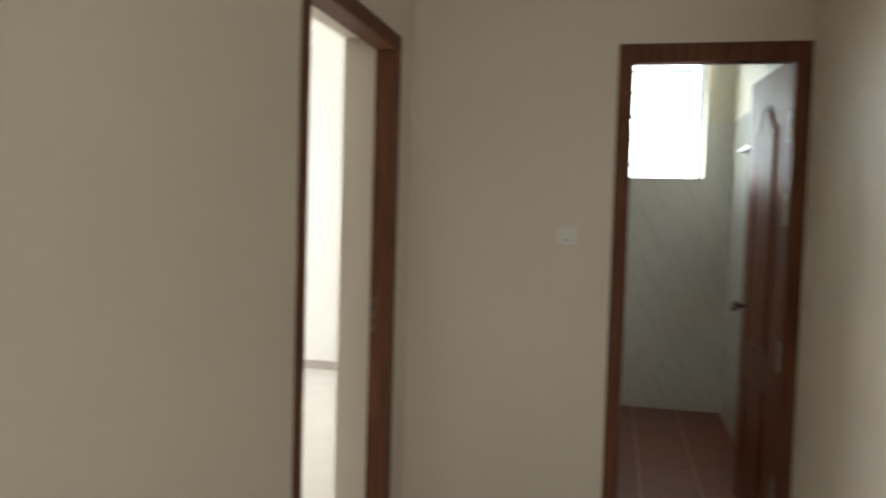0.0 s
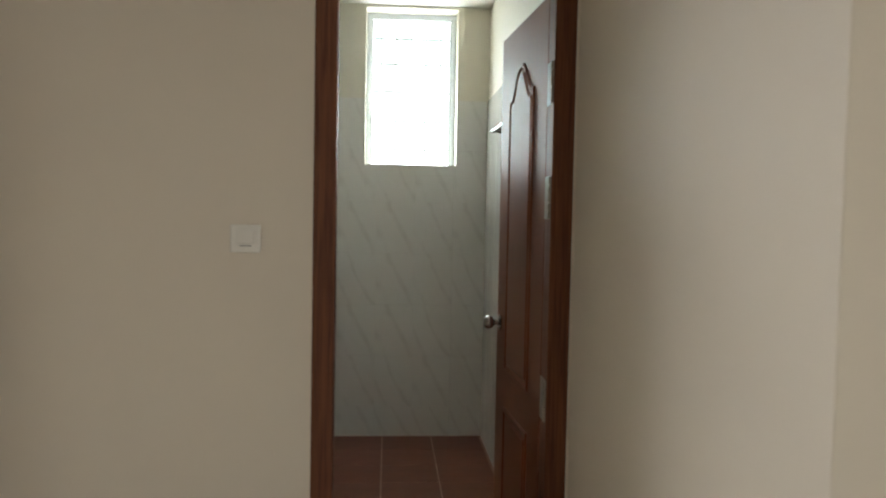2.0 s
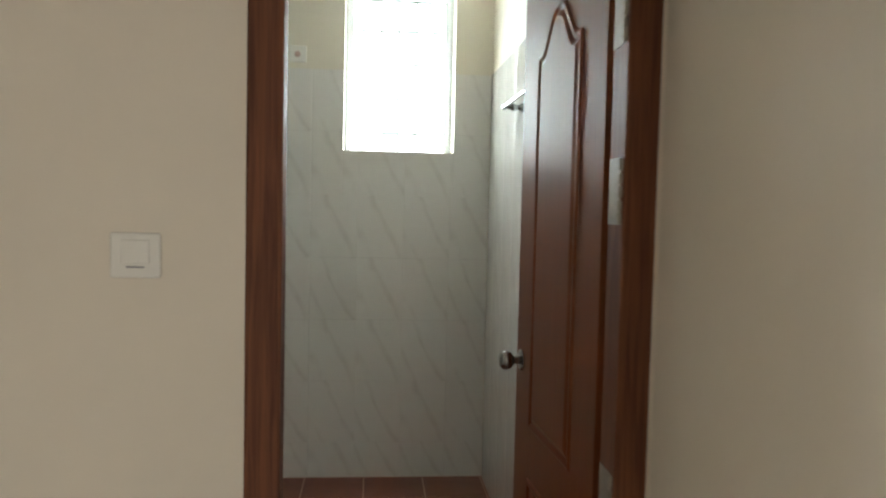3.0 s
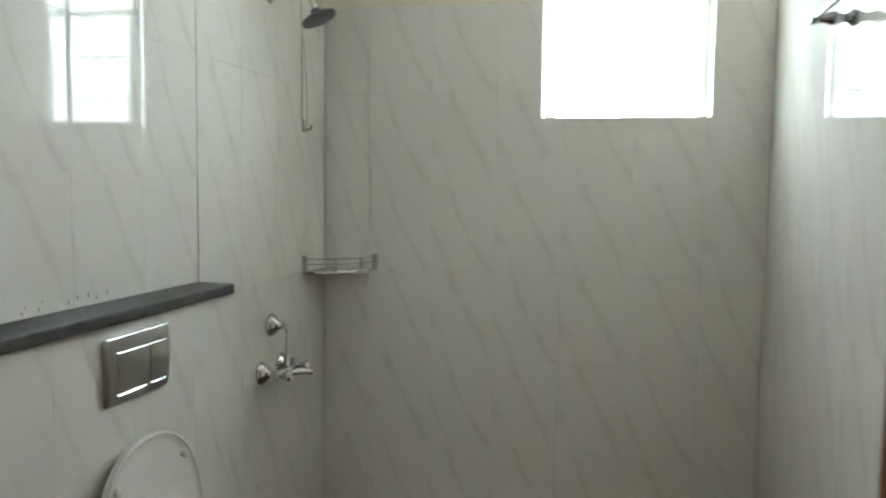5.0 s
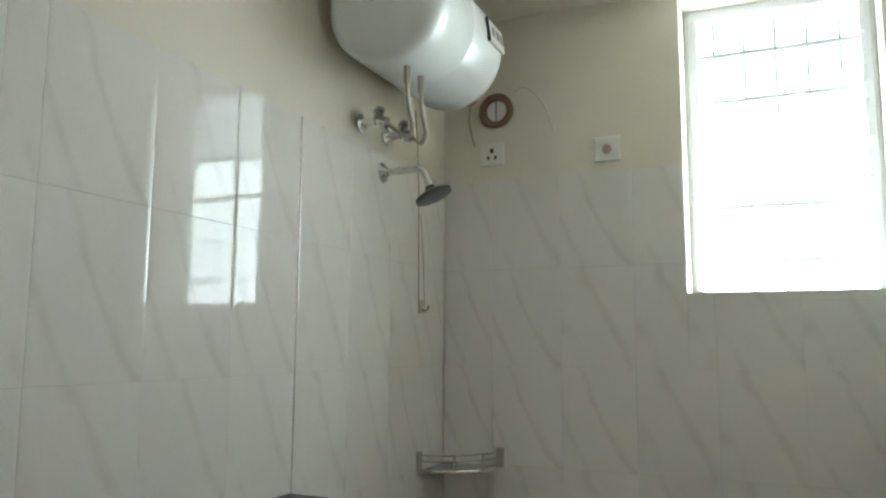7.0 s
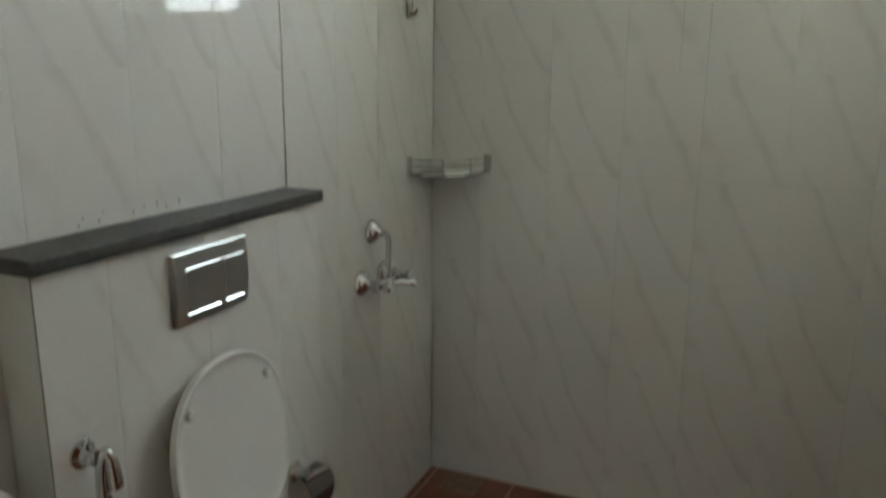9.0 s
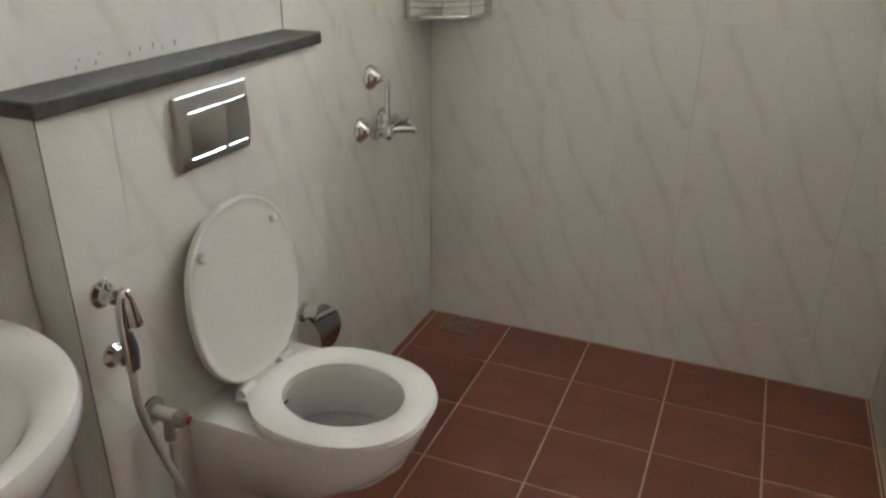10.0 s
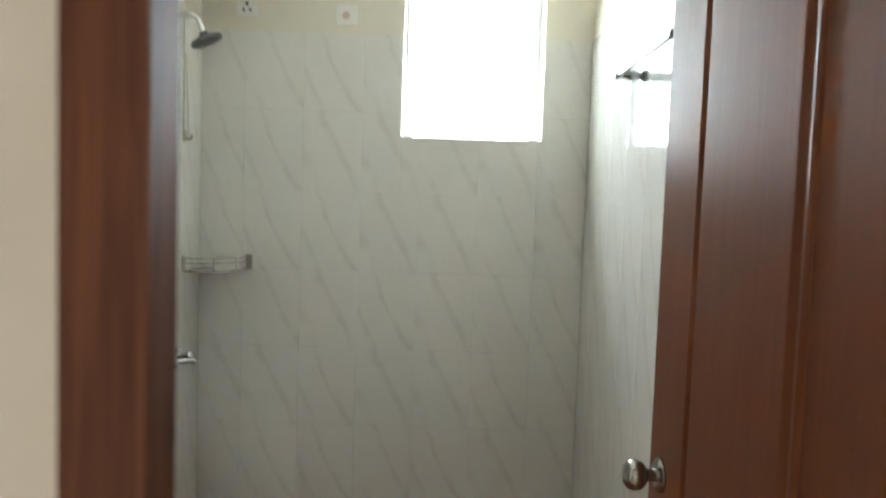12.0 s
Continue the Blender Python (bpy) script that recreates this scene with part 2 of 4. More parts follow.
M_SKYGLOW.node_tree.nodes["Principled BSDF"].inputs["Base Color"].default_value = (0.8, 0.8, 0.8, 1)
M_SKYGLOW.node_tree.nodes["Principled BSDF"].inputs["Emission Color"].default_value = (0.90, 0.97, 1.0, 1)
M_SKYGLOW.node_tree.nodes["Principled BSDF"].inputs["Emission Strength"].default_value = 9.0

# ---- mesh tools ----


def add_box(bm, x0, x1, y0, y1, z0, z1, bevel=0.0, seg=2):
    r = bmesh.ops.create_cube(bm, size=1, matrix=Matrix.LocRotScale(((x0 + x1) / 2, (y0 + y1) / 2, (z0 + z1) / 2), None, (abs(x1 - x0), abs(y1 - y0), abs(z1 - z0))))
    if bevel:
        edges = list({e for v in r["verts"] for e in v.link_edges})
        bmesh.ops.bevel(bm, geom=edges, offset=bevel, segments=seg, profile=0.5, affect="EDGES")
    return bm


def box(*a, **k):
    return add_box(bmesh.new(), *a, **k)


def add_rings(bm, rings, closed_start=True, closed_end=True):
    """Skin a row of rings (each a list of points) into one surface."""
    vs = [[bm.verts.new(p) for p in ring] for ring in rings]
    k = len(vs[0])
    for a, b in zip(vs, vs[1:]):
        for i in range(k):
            bm.faces.new((a[i], a[(i + 1) % k], b[(i + 1) % k], b[i]))
    if closed_start:
        bm.faces.new(list(reversed(vs[0])))
    if closed_end:
        bm.faces.new(vs[-1])
    bmesh.ops.recalc_face_normals(bm, faces=bm.faces)
    return bm


def add_lathe(bm, origin, axis, profile, seg=24):
    """Turned shape: profile rows of (distance along axis, radius)."""
    axis = Vector(axis).normalized()
    side = axis.orthogonal().normalized()
    up = axis.cross(side)
    rings = []
    for d, r in profile:
        rings.append([Vector(origin) + axis * d + (side * math.cos(2 * math.pi * i / seg) + up * math.sin(2 * math.pi * i / seg)) * max(r, 0.0002) for i in range(seg)])
    return add_rings(bm, rings)


def lathe(*a, **k):
    return add_lathe(bmesh.new(), *a, **k)


def smooth_path(points, n=8):
    """Catmull-Rom points through the given ones."""
    p = [Vector(q) for q in points]
    p = [2 * p[0] - p[1]] + p + [2 * p[-1] - p[-2]]
    out = []
    for i in range(1, len(p) - 2):
        for k in range(n):
            t = k / n
            a, b, c, d = p[i - 1], p[i], p[i + 1], p[i + 2]
            out.append(0.5 * ((2 * b) + (c - a) * t + (2 * a - 5 * b + 4 * c - d) * t * t + (3 * b - a - 3 * c + d) * t ** 3))
    out.append(p[-2])
    return out


def add_tube(bm, points, r, seg=10, n=8):
    pts = smooth_path(points, n) if n else [Vector(q) for q in points]
    rings = []
    side = None
    for i, q in enumerate(pts):
        d = (pts[min(i + 1, len(pts) - 1)] - pts[max(i - 1, 0)]).normalized()
        side = d.orthogonal().normalized() if side is None else (side - d * side.dot(d)).normalized()
        up = d.cross(side)
        rings.append([q + (side * math.cos(2 * math.pi * k / seg) + up * math.sin(2 * math.pi * k / seg)) * r for k in range(seg)])
    return add_rings(bm, rings)


def tube(*a, **k):
    return add_tube(bmesh.new(), *a, **k)


def finish(bm, name, mat, smooth=False):
    me = bpy.data.meshes.new(name)
    bm.to_mesh(me)
    bm.free()
    me.materials.append(mat)
    if smooth:
        me.polygons.foreach_set("use_smooth", [True] * len(me.polygons))
        me.set_sharp_from_angle(angle=radians(40))
    return me


def part(name, bm, mat, parent, label="", smooth=False):
    """One mesh under a thing or a part, built in world places."""
    ob = new(name, finish(bm, name, mat, smooth))
    ob.parent = parent
    ob.matrix_parent_inverse = parent.matrix_world.inverted()
    return tagged(ob, label)


def thing(name, place, label, category, group="", kind=""):
    ob = new(name)
    ob.empty_display_size = 0.1
    ob.matrix_world = Matrix.Translation(place)
    return tagged(ob, label, category, group, kind)


def structure(name, bm, mat, label, category="", smooth=False):
    return tagged(new(name, finish(bm, name, mat, smooth)), label, category or name.split("_")[0], "", "structure")


# ---- structure ----
XL, XR, YF = -1.147, 0.407, 2.545    # tiled faces of the bathroom
T = 0.009                            # tile with its bed
CEIL = 2.66
TILE_TOP = 2.09

# floors
structure("floor", box(-1.488, 5.2, -6.0, 0.0, -0.12, 0.0), M_HALLFLOOR, "pale polished tile floor of corridor and hall", "floor")
structure("floor_hall_end", box(0.56, 5.2, 0.0, 2.8, -0.12, 0.0), M_HALLFLOOR, "pale polished tile floor of the hall", "floor")
structure("floor_bedroom", box(-5.2, -1.488, -3.2, 2.96, -0.12, 0.0), M_HALLFLOOR, "pale polished tile floor of the bedroom", "floor")
bath_floor = structure("floor_bathroom", box(-1.488, 0.56, 0.0, 2.8, -0.12, -0.0012), M_GROUT, "bathroom floor of red terracotta tiles with pale joints", "floor")

# door wall between corridor and bathroom
b = box(-1.271, -0.404, 0.0, 0.20, 0, 2.8)
add_box(b, -0.404, 0.33, 0.0, 0.20, 2.1, 2.8)
add_box(b, 0.33, 0.338, 0.0, 0.20, 0, 2.8)
structure("wall_door", b, M_PAINT, "cream painted plaster wall round the bathroom door", "wall")
# corridor and bathroom east wall, ends in a pier
structure("wall_corridor_east", box(0.338, 0.475, -1.28, 0.20, 0, 2.8, bevel=0.002), M_PAINT, "cream painted plaster wall ending in a pier", "wall")
structure("wall_bath_east", box(XR + T, 0.56, 0.20, 2.8, 0, 2.8), M_BATHPAINT, "bathroom side wall, cream paint above tiles", "wall")
# bathroom west wall
structure("wall_bath_west", box(-1.488, XL - T, 0.20, 2.8, 0, 2.8), M_BATHPAINT, "bathroom side wall, cream paint above tiles", "wall")
structure("wall_bath_west_end", box(-1.488, -1.271, 0.0, 0.20, 0, 2.8), M_PAINT, "cream painted plaster wall end", "wall")
# bathroom window wall
WX0, WX1, WZ0 = -0.343, 0.220, 1.69
WALL_BACK = 2.80
b = box(XL - T, WX0, YF + T, WALL_BACK, 0, 2.8)
add_box(b, WX1, XR + T, YF + T, WALL_BACK, 0, 2.8)
add_box(b, WX0, WX1, YF + T, WALL_BACK, 0, WZ0)
add_box(b, WX0, WX1, YF + T, WALL_BACK, CEIL - 0.015, 2.8)
structure("wall_window", b, M_BATHPAINT, "bathroom window wall, cream paint above tiles", "wall")
# corridor west wall with the bedroom doorway
b = box(-1.515, -1.271, -6.0, -1.2, 0, 2.8)
add_box(b, -1.515, -1.271, -0.2, 0.0, 0, 2.8)
add_box(b, -1.515, -1.271, -1.2, -0.2, 2.1, 2.8)
structure("wall_corridor_west", b, M_PAINT, "cream painted plaster corridor wall with a doorway", "wall")
# bedroom
b = box(-5.2, -1.488, 2.96, 3.16, 0, 2.8)
structure("wall_bedroom_north", b, M_WHITEPAINT, "bright off-white bedroom wall", "wall")
b = box(-5.35, -5.2, -3.2, 0.35, 0, 2.8)
add_box(b, -5.35, -5.2, 2.35, 3.16, 0, 2.8)
add_box(b, -5.35, -5.2, 0.35, 2.35, 0, 0.9)
add_box(b, -5.35, -5.2, 0.35, 2.35, 2.2, 2.8)
structure("wall_bedroom_west", b, M_WHITEPAINT, "off-white bedroom wall with a window opening", "wall")
structure("wall_bedroom_south", box(-5.35, -1.488, -3.35, -3.2, 0, 2.8), M_WHITEPAINT, "plain off-white bedroom wall", "wall")
structure("baseboard_bedroom", box(-5.2, -1.488, 2.945, 2.96, 0, 0.075, bevel=0.003), M_SKIRT, "brown-grey tile skirting", "skirting")
# hall
b = box(0.56, 2.2, 2.8, 3.0, 0, 2.8)
add_box(b, 4.9, 5.2, 2.8, 3.0, 0, 2.8)
add_box(b, 2.2, 4.9, 2.8, 3.0, 2.22, 2.8)
structure("wall_hall_north", b, M_PAINT, "cream hall wall with a wide balcony door", "wall")
structure("wall_hall_east", box(5.2, 5.35, -6.15, 3.0, 0, 2.8), M_PAINT, "plain cream hall wall", "wall")
# South opening is made up, only to let the fill lamp shine in.
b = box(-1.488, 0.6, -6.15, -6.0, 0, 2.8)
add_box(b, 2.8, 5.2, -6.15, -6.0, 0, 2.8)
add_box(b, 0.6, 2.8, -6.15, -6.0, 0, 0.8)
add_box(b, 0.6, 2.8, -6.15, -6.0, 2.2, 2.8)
structure("wall_hall_south", b, M_PAINT, "plain cream hall wall with an added unseen opening for fill light", "wall")
structure("ceiling", box(-1.488, 5.35, -6.15, 0.0, 2.8, 2.95), M_CEIL, "white painted ceiling of corridor and hall", "ceiling")
structure("ceiling_hall_end", box(0.56, 5.35, 0.0, 3.0, 2.8, 2.95), M_CEIL, "white painted hall ceiling", "ceiling")
structure("ceiling_bedroom", box(-5.35, -1.488, -3.35, 3.16, 2.8, 2.95), M_CEIL, "white painted bedroom ceiling", "ceiling")
structure("ceiling_bathroom", box(XL - T, XR + T, 0.20, 2.8, CEIL, 2.8), M_CEIL, "off-white painted bathroom ceiling", "ceiling")
structure("ceiling_bath_cover", box(-1.488, 0.56, 0.0, 2.8, 2.8, 2.95), M_CEIL, "plain slab over the bathroom", "ceiling")
structure("ground", box(-400, 400, -400, 400, -0.6, -0.3), M_GROUND, "dry ground round the house", "ground")

structure("backdrop", box(-4.0, 12.0, 7.0, 7.1, -0.3, 9.0), M_SKYGLOW, "plain bright hazy sky outside the windows", "backdrop")

# ---- bathroom door ----


def jamb(name, x_out, x_lip, x_rebate, parent, lip=0.062):
    b = box(x_out, x_lip, -0.004, lip, 0.0, 2.1, bevel=0.003)
    add_box(b, x_out, x_rebate, lip, 0.198, 0.0, 2.1, bevel=0.002)
    return part(name, b, M_FRAMEWOOD, parent)


door_frame = thing("door_1", (0, 0.05, 0), "dark red-brown wooden frame of the bathroom doorway", "door frame", kind="structure")
jamb("jamb", -0.404, -0.341, -0.394, door_frame, 0.056)
jamb("jamb", 0.33, 0.268, 0.327, door_frame, 0.085)
b = box(-0.341, 0.268, -0.004, 0.062, 2.023, 2.1, bevel=0.003)
add_box(b, -0.394, 0.327, 0.062, 0.198, 2.080, 2.1, bevel=0.002)
part("head", b, M_FRAMEWOOD, door_frame)

LEAF_W, LEAF_T, LEAF_H = 0.655, 0.033, 2.074


def panel_outline(u0, u1, z0, z1, arch, n=18):
    """Closed outline in the leaf's plane; arch: rise of a cathedral top."""
    pts = [(u0, z0), (u1, z0)]
    for i in range(n + 1):
        s = i / n
        u = u1 + (u0 - u1) * s
        c = abs(2 * s - 1)
        rise = arch * (0.5 + 0.5 * math.cos(math.pi * min(1.0, max(0.0, (c - 0.08) / 0.80)))) if arch else 0.0
        pts.append((u, z1 + rise))
    return pts


def leaf_face(bm, y, out, panels):
    """Raised panels with a moulded groove on one face. out: +1 or -1."""
    for outline in panels:
        cu = sum(p[0] for p in outline) / len(outline)
        cz = sum(p[1] for p in outline) / len(outline)
        zmin, zmax = min(p[1] for p in outline), max(p[1] for p in outline)
        umin, umax = min(p[0] for p in outline), max(p[0] for p in outline)
        rings = []
        for inset, h in ((0.0, -0.002), (0.005, 0.0038), (0.011, 0.0058), (0.016, 0.0050), (0.023, 0.0006), (0.028, 0.0006), (0.040, 0.0055), (0.043, 0.0058)):
            su, sz = 1 - 2 * inset / (umax - umin), 1 - 2 * inset / (zmax - zmin)
            mz = (zmin + zmax) / 2
            mu = (umin + umax) / 2
            rings.append([(mu + (u - mu) * su, y + out * h, mz + (z - mz) * sz) for u, z in outline])
        add_rings(bm, rings, False, True)


door = thing("bathroom_door", (0.324, 0.2, 0.008), "open dark mahogany moulded panel door with arched upper panel", "door")
lf = bmesh.new()
add_box(lf, 0.0, LEAF_W, 0.0, LEAF_T, 0.0, LEAF_H - 0.008, bevel=0.002)
upper = panel_outline(0.150, 0.505, 0.79, 1.815, 0.105)
lower = panel_outline(0.150, 0.505, 0.14, 0.655, 0.0)
leaf_face(lf, LEAF_T, 1, (upper, lower))
leaf_face(lf, 0.0, -1, (upper, lower))
DOOR_M = Matrix.Translation((0.324, 0.201, 0.008)) @ Matrix.Rotation(radians(90 + 3.8), 4, "Z")
bmesh.ops.transform(lf, matrix=DOOR_M, verts=lf.verts)
part("leaf", lf, M_WOOD, door)


def on_door(bm):
    bmesh.ops.transform(bm, matrix=DOOR_M, verts=bm.verts)
    return bm


KZ, KU = 0.965, 0.598
for face, out in ((LEAF_T, 1), (0.0, -1)):
    rose = part("rosette", on_door(lathe((KU, face, KZ), (0, out, 0), ((0, 0.031), (0.003, 0.031), (0.007, 0.026), (0.008, 0.013)), 28)), M_KNOB, door, "round satin steel rosette", True)
    part("knob", on_door(lathe((KU, face + out * 0.006, KZ), (0, out, 0), ((0, 0.012), (0.018, 0.011), (0.022, 0.017), (0.028, 0.0235), (0.036, 0.027), (0.045, 0.027), (0.053, 0.0235), (0.059, 0.016), (0.0615, 0.008), (0.062, 0.001)), 28)), M_KNOB, rose, "satin steel round knob", True)
part("latch_plate", on_door(box(LEAF_W - 0.0005, LEAF_W + 0.0015, 0.006, 0.026, KZ - 0.03, KZ + 0.03)), M_SATIN, door)
for z in (1.775, 1.445, 0.855, 0.30):
    h = box(0.2660, 0.2680, 0.012, 0.080, z - 0.062, z + 0.062, bevel=0.0005, seg=1)
    for k in range(5):
        add_lathe(h, (0.2655, 0.009, z - 0.060 + k * 0.0245), (0, 0, 1), ((0, 0.0050), (0.021 - 0.003 * (k % 2), 0.0050)), 12)
    for k, dy in ((-0.045, 0.035), (-0.015, 0.058), (0.015, 0.035), (0.045, 0.058)):
        add_lathe(h, (0.2660, dy, z + k), (-1, 0, 0), ((0, 0.0046), (0.0008, 0.0040)), 10)
    part("hinge", h, M_BRASS, door_frame, "dull zinc butt hinge with screws")

# light switch beside the door
sw = thing("light_switch", (-0.588, -0.001, 1.315), "white plastic rocker light switch on cream wall", "switch")
part("plate", box(-0.630, -0.546, -0.010, 0.0, 1.275, 1.353, bevel=0.004), M_PLASTIC, sw)
part("rocker", box(-0.612, -0.563, -0.0135, -0.009, 1.300, 1.341, bevel=0.002), M_PLASTIC, sw)
part("label_bar", box(-0.602, -0.572, -0.0105, -0.0098, 1.2925, 1.2955), M_GREY, sw)

# ---- bedroom doorway frame ----
bd = thing("door_2", (-1.32, -0.7, 0), "dark red-brown wooden frame of the open bedroom doorway", "door frame", kind="structure")
for y0, y1, s in ((-1.2, -1.135, 1), (-0.265, -0.2, -1)):
    part("jamb", box(-1.356, -1.267, y0, y1, 0.0, 2.1, bevel=0.003), M_FRAMEWOOD, bd)
part("head", box(-1.356, -1.267, -1.135, -0.265, 2.035, 2.1, bevel=0.003), M_FRAMEWOOD, bd)
st = part("strike_plate", box(-1.352, -1.334, -0.2666, -0.265, 0.90, 1.04, bevel=0.0005, seg=1), M_BROWN, bd, "worn steel strike plate")
for z0 in (0.925, 0.985):
    part("latch_hole", box(-1.348, -1.338, -0.2672, -0.2660, z0, z0 + 0.035), M_BLACK, st)

rod = thing("curtain_rod", (-4.2, 2.88, 2.5), "dark metal curtain rod with ball end on bedroom wall", "curtain rod")
part("pole", tube([(-5.0, 2.89, 2.49), (-3.50, 2.89, 2.49)], 0.011, n=0), M_DULL_SHADED, rod, smooth=True)
part("finial", lathe((-3.50, 2.89, 2.49), (1, 0, 0), ((0, 0.012), (0.01, 0.022), (0.03, 0.027), (0.05, 0.020), (0.06, 0.004)), 16), M_BLACK, rod, "dark ball finial", True)
for x in (-4.95, -3.62):
    part("bracket", box(x - 0.012, x + 0.012, 2.895, 2.96, 2.475, 2.505, bevel=0.003), M_DULL_SHADED, rod)

# bedroom window and balcony door of the hall
def framed_opening(name, label, x0, x1, z0, z1, y, depth, parts_n, bar=0.06):
    w = thing(name, ((x0 + x1) / 2, y, z0), label, "window", kind="structure")
    part("window_frame", box(x0, x0 + bar, y, y + depth, z0, z1, bevel=0.004), M_ALU, w)
    part("window_frame", box(x1 - bar, x1, y, y + depth, z0, z1, bevel=0.004), M_ALU, w)
    part("window_frame", box(x0 + bar, x1 - bar, y, y + depth, z1 - bar, z1, bevel=0.004), M_ALU, w)
    part("window_frame", box(x0 + bar, x1 - bar, y, y + depth, z0, z0 + bar * 0.7, bevel=0.004), M_ALU, w)
    for i in range(1, parts_n):
        x = x0 + (x1 - x0) * i / parts_n
        part("mullion", box(x - bar / 2, x + bar / 2, y + 0.005, y + depth - 0.005, z0 + bar * 0.7, z1 - bar, bevel=0.004), M_ALU, w)
    for i in range(parts_n):
        xa, xb = x0 + (x1 - x0) * i / parts_n + bar, x0 + (x1 - x0) * (i + 1) / parts_n - bar
        g = part("pane", box(xa, xb, y + depth / 2 - 0.003, y + depth / 2 + 0.003, z0 + bar * 0.7, z1 - bar), M_GLASS, w)
        g.visible_shadow = False
    return w


framed_opening("window_2", "white framed glass balcony door letting in daylight", 2.2, 4.9, 0.0, 2.22, 2.86, 0.07, 3, 0.08)
structure("balcony_ledge", box(1.8, 2.95, 3.02, 3.06, 0.27, 0.33, bevel=0.01), M_ORANGE, "orange painted ledge outside the balcony door", "ledge")
structure("balcony_wall", box(1.8, 2.95, 3.02, 3.055, -0.3, 0.27), M_WHITEPAINT, "low white wall outside the balcony door", "wall")
w3 = thing("window_3", (-5.27, 1.35, 0.9), "white framed bedroom window", "window", kind="structure")
for y in (0.35, 1.0, 1.65, 2.29):
    part("window_frame", box(-5.30, -5.25, y, y + 0.06, 0.9, 2.2, bevel=0.004), M_ALU, w3)
for z in (0.9, 2.14):
    for y in (0.41, 1.06, 1.71):
        part("window_frame", box(-5.30, -5.25, y, y + (0.59 if y < 1.65 else 0.58), z, z + 0.06, bevel=0.004), M_ALU, w3)

# ---- bathroom window ----
win = thing("window_1", (-0.062, 2.70, WZ0), "white glass louvre window above a fixed pane with steel grille", "window", kind="structure")
FY0, FY1 = 2.705, 2.745
WT = CEIL - 0.015
for x0, x1 in ((WX0, WX0 + 0.014), (WX1 - 0.014, WX1)):
    part("window_frame", box(x0, x1, FY0, FY1, WZ0, WT, bevel=0.003), M_ALU, win)
for z0, z1 in ((WZ0, WZ0 + 0.012), (2.146, 2.168), (WT - 0.035, WT)):
    part("window_frame", box(WX0 + 0.014, WX1 - 0.014, FY0, FY1, z0, z1, bevel=0.003), M_TRACK, win)
for x0 in (WX0 + 0.014, WX1 - 0.036):
    part("louvre_track", box(x0, x0 + 0.022, FY0 + 0.004, FY1 - 0.004, 2.168, WT - 0.035, bevel=0.002), M_TRACK, win)
    part("louvre_track", box(x0, x0 + 0.022, FY0 + 0.004, FY1 - 0.004, WZ0 + 0.012, 2.146, bevel=0.002), M_TRACK, win)


def louvre(z):
    b = box(WX0 + 0.045, WX1 - 0.045, -0.003, 0.003, -0.058, 0.058)
    bmesh.ops.transform(b, matrix=Matrix.Translation((0, (FY0 + FY1) / 2, z)) @ Matrix.Rotation(radians(24), 4, "X"), verts=b.verts)
    s = part("louvre_slat", b, M_GLASS, win)
    s.visible_shadow = False
    for x in (WX0 + 0.036, WX1 - 0.036):
        c = box(-0.007, 0.007, -0.006, 0.006, -0.052, 0.052, bevel=0.001, seg=1)
        bmesh.ops.transform(c, matrix=Matrix.Translation((x, (FY0 + FY1) / 2 - 0.008, z)) @ Matrix.Rotation(radians(24), 4, "X"), verts=c.verts)
        part("clip", c, M_TRACK, s)


for z in (2.235, 2.34, 2.445, 2.55):
    louvre(z)
for z in (1.78, 1.885, 1.99, 2.085):
    louvre(z)
for i in range(5):
    x = WX0 + 0.09 + i * 0.095
    part("grille_bar", tube([(x, 2.775, WZ0), (x, 2.775, WT)], 0.006, seg=8, n=0), M_GRILLE, win)
for z in (1.80, 1.98, 2.16, 2.34, 2.50):
    part("grille_bar", box(WX0, WX1, 2.763, 2.769, z - 0.008, z + 0.008), M_GRILLE, win)

# ---- boxed-in cistern ----
BX, BY0, BY1, BZ = -1.060, 0.884, 1.664, 1.158
cistern = structure("cistern_box", box(XL - T, BX - T, BY0 + T, BY1 - T, 0, BZ), M_WALLGROUT, "tiled half-height box wall hiding the cistern", "wall")
slab = box(XL - T + 0.001, -1.043, BY0 - 0.012, BY1 + 0.003, BZ, BZ + 0.027, bevel=0.004)
tagged(new("granite_ledge", finish(slab, "granite_ledge", M_GRANITE)), "dark grey polished granite ledge over the tiled cistern box", "ledge")

part("corner_seam", box(BX - 0.0014, BX + 0.0004, BY0 - 0.0004, BY0 + 0.0014, 0.0, BZ - 0.001), M_SEAM, cistern, "dark open joint along the box corner")
# dried adhesive dabs on the tiles above the ledge
dabs = thing("adhesive_dabs", (XL, 1.13, 1.2), "small dried grey adhesive dabs on the wall tiles", "stains")
for y, z, tall in ((1.055, 1.196, 0.005), (1.064, 1.207, 0.004), (1.098, 1.198, 0.006), (1.108, 1.212, 0.003), (1.178, 1.201, 0.007), (1.205, 1.207, 0.005), (1.238, 1.208, 0.008), (1.262, 1.200, 0.005), (1.297, 1.206, 0.008)):
    part("dab", box(XL - 0.001, XL + 0.0012, y - 0.0012, y + 0.0012, z - tall * 0.7, z + tall * 0.7, bevel=0.0006, seg=1), M_SKIRT, dabs)

# flush plate
fp = thing("flush_plate", (BX, 1.268, 1.06), "satin steel dual flush plate with two buttons", "flush plate")
PY0, PY1, PZ0, PZ1 = 1.164, 1.372, 0.992, 1.130


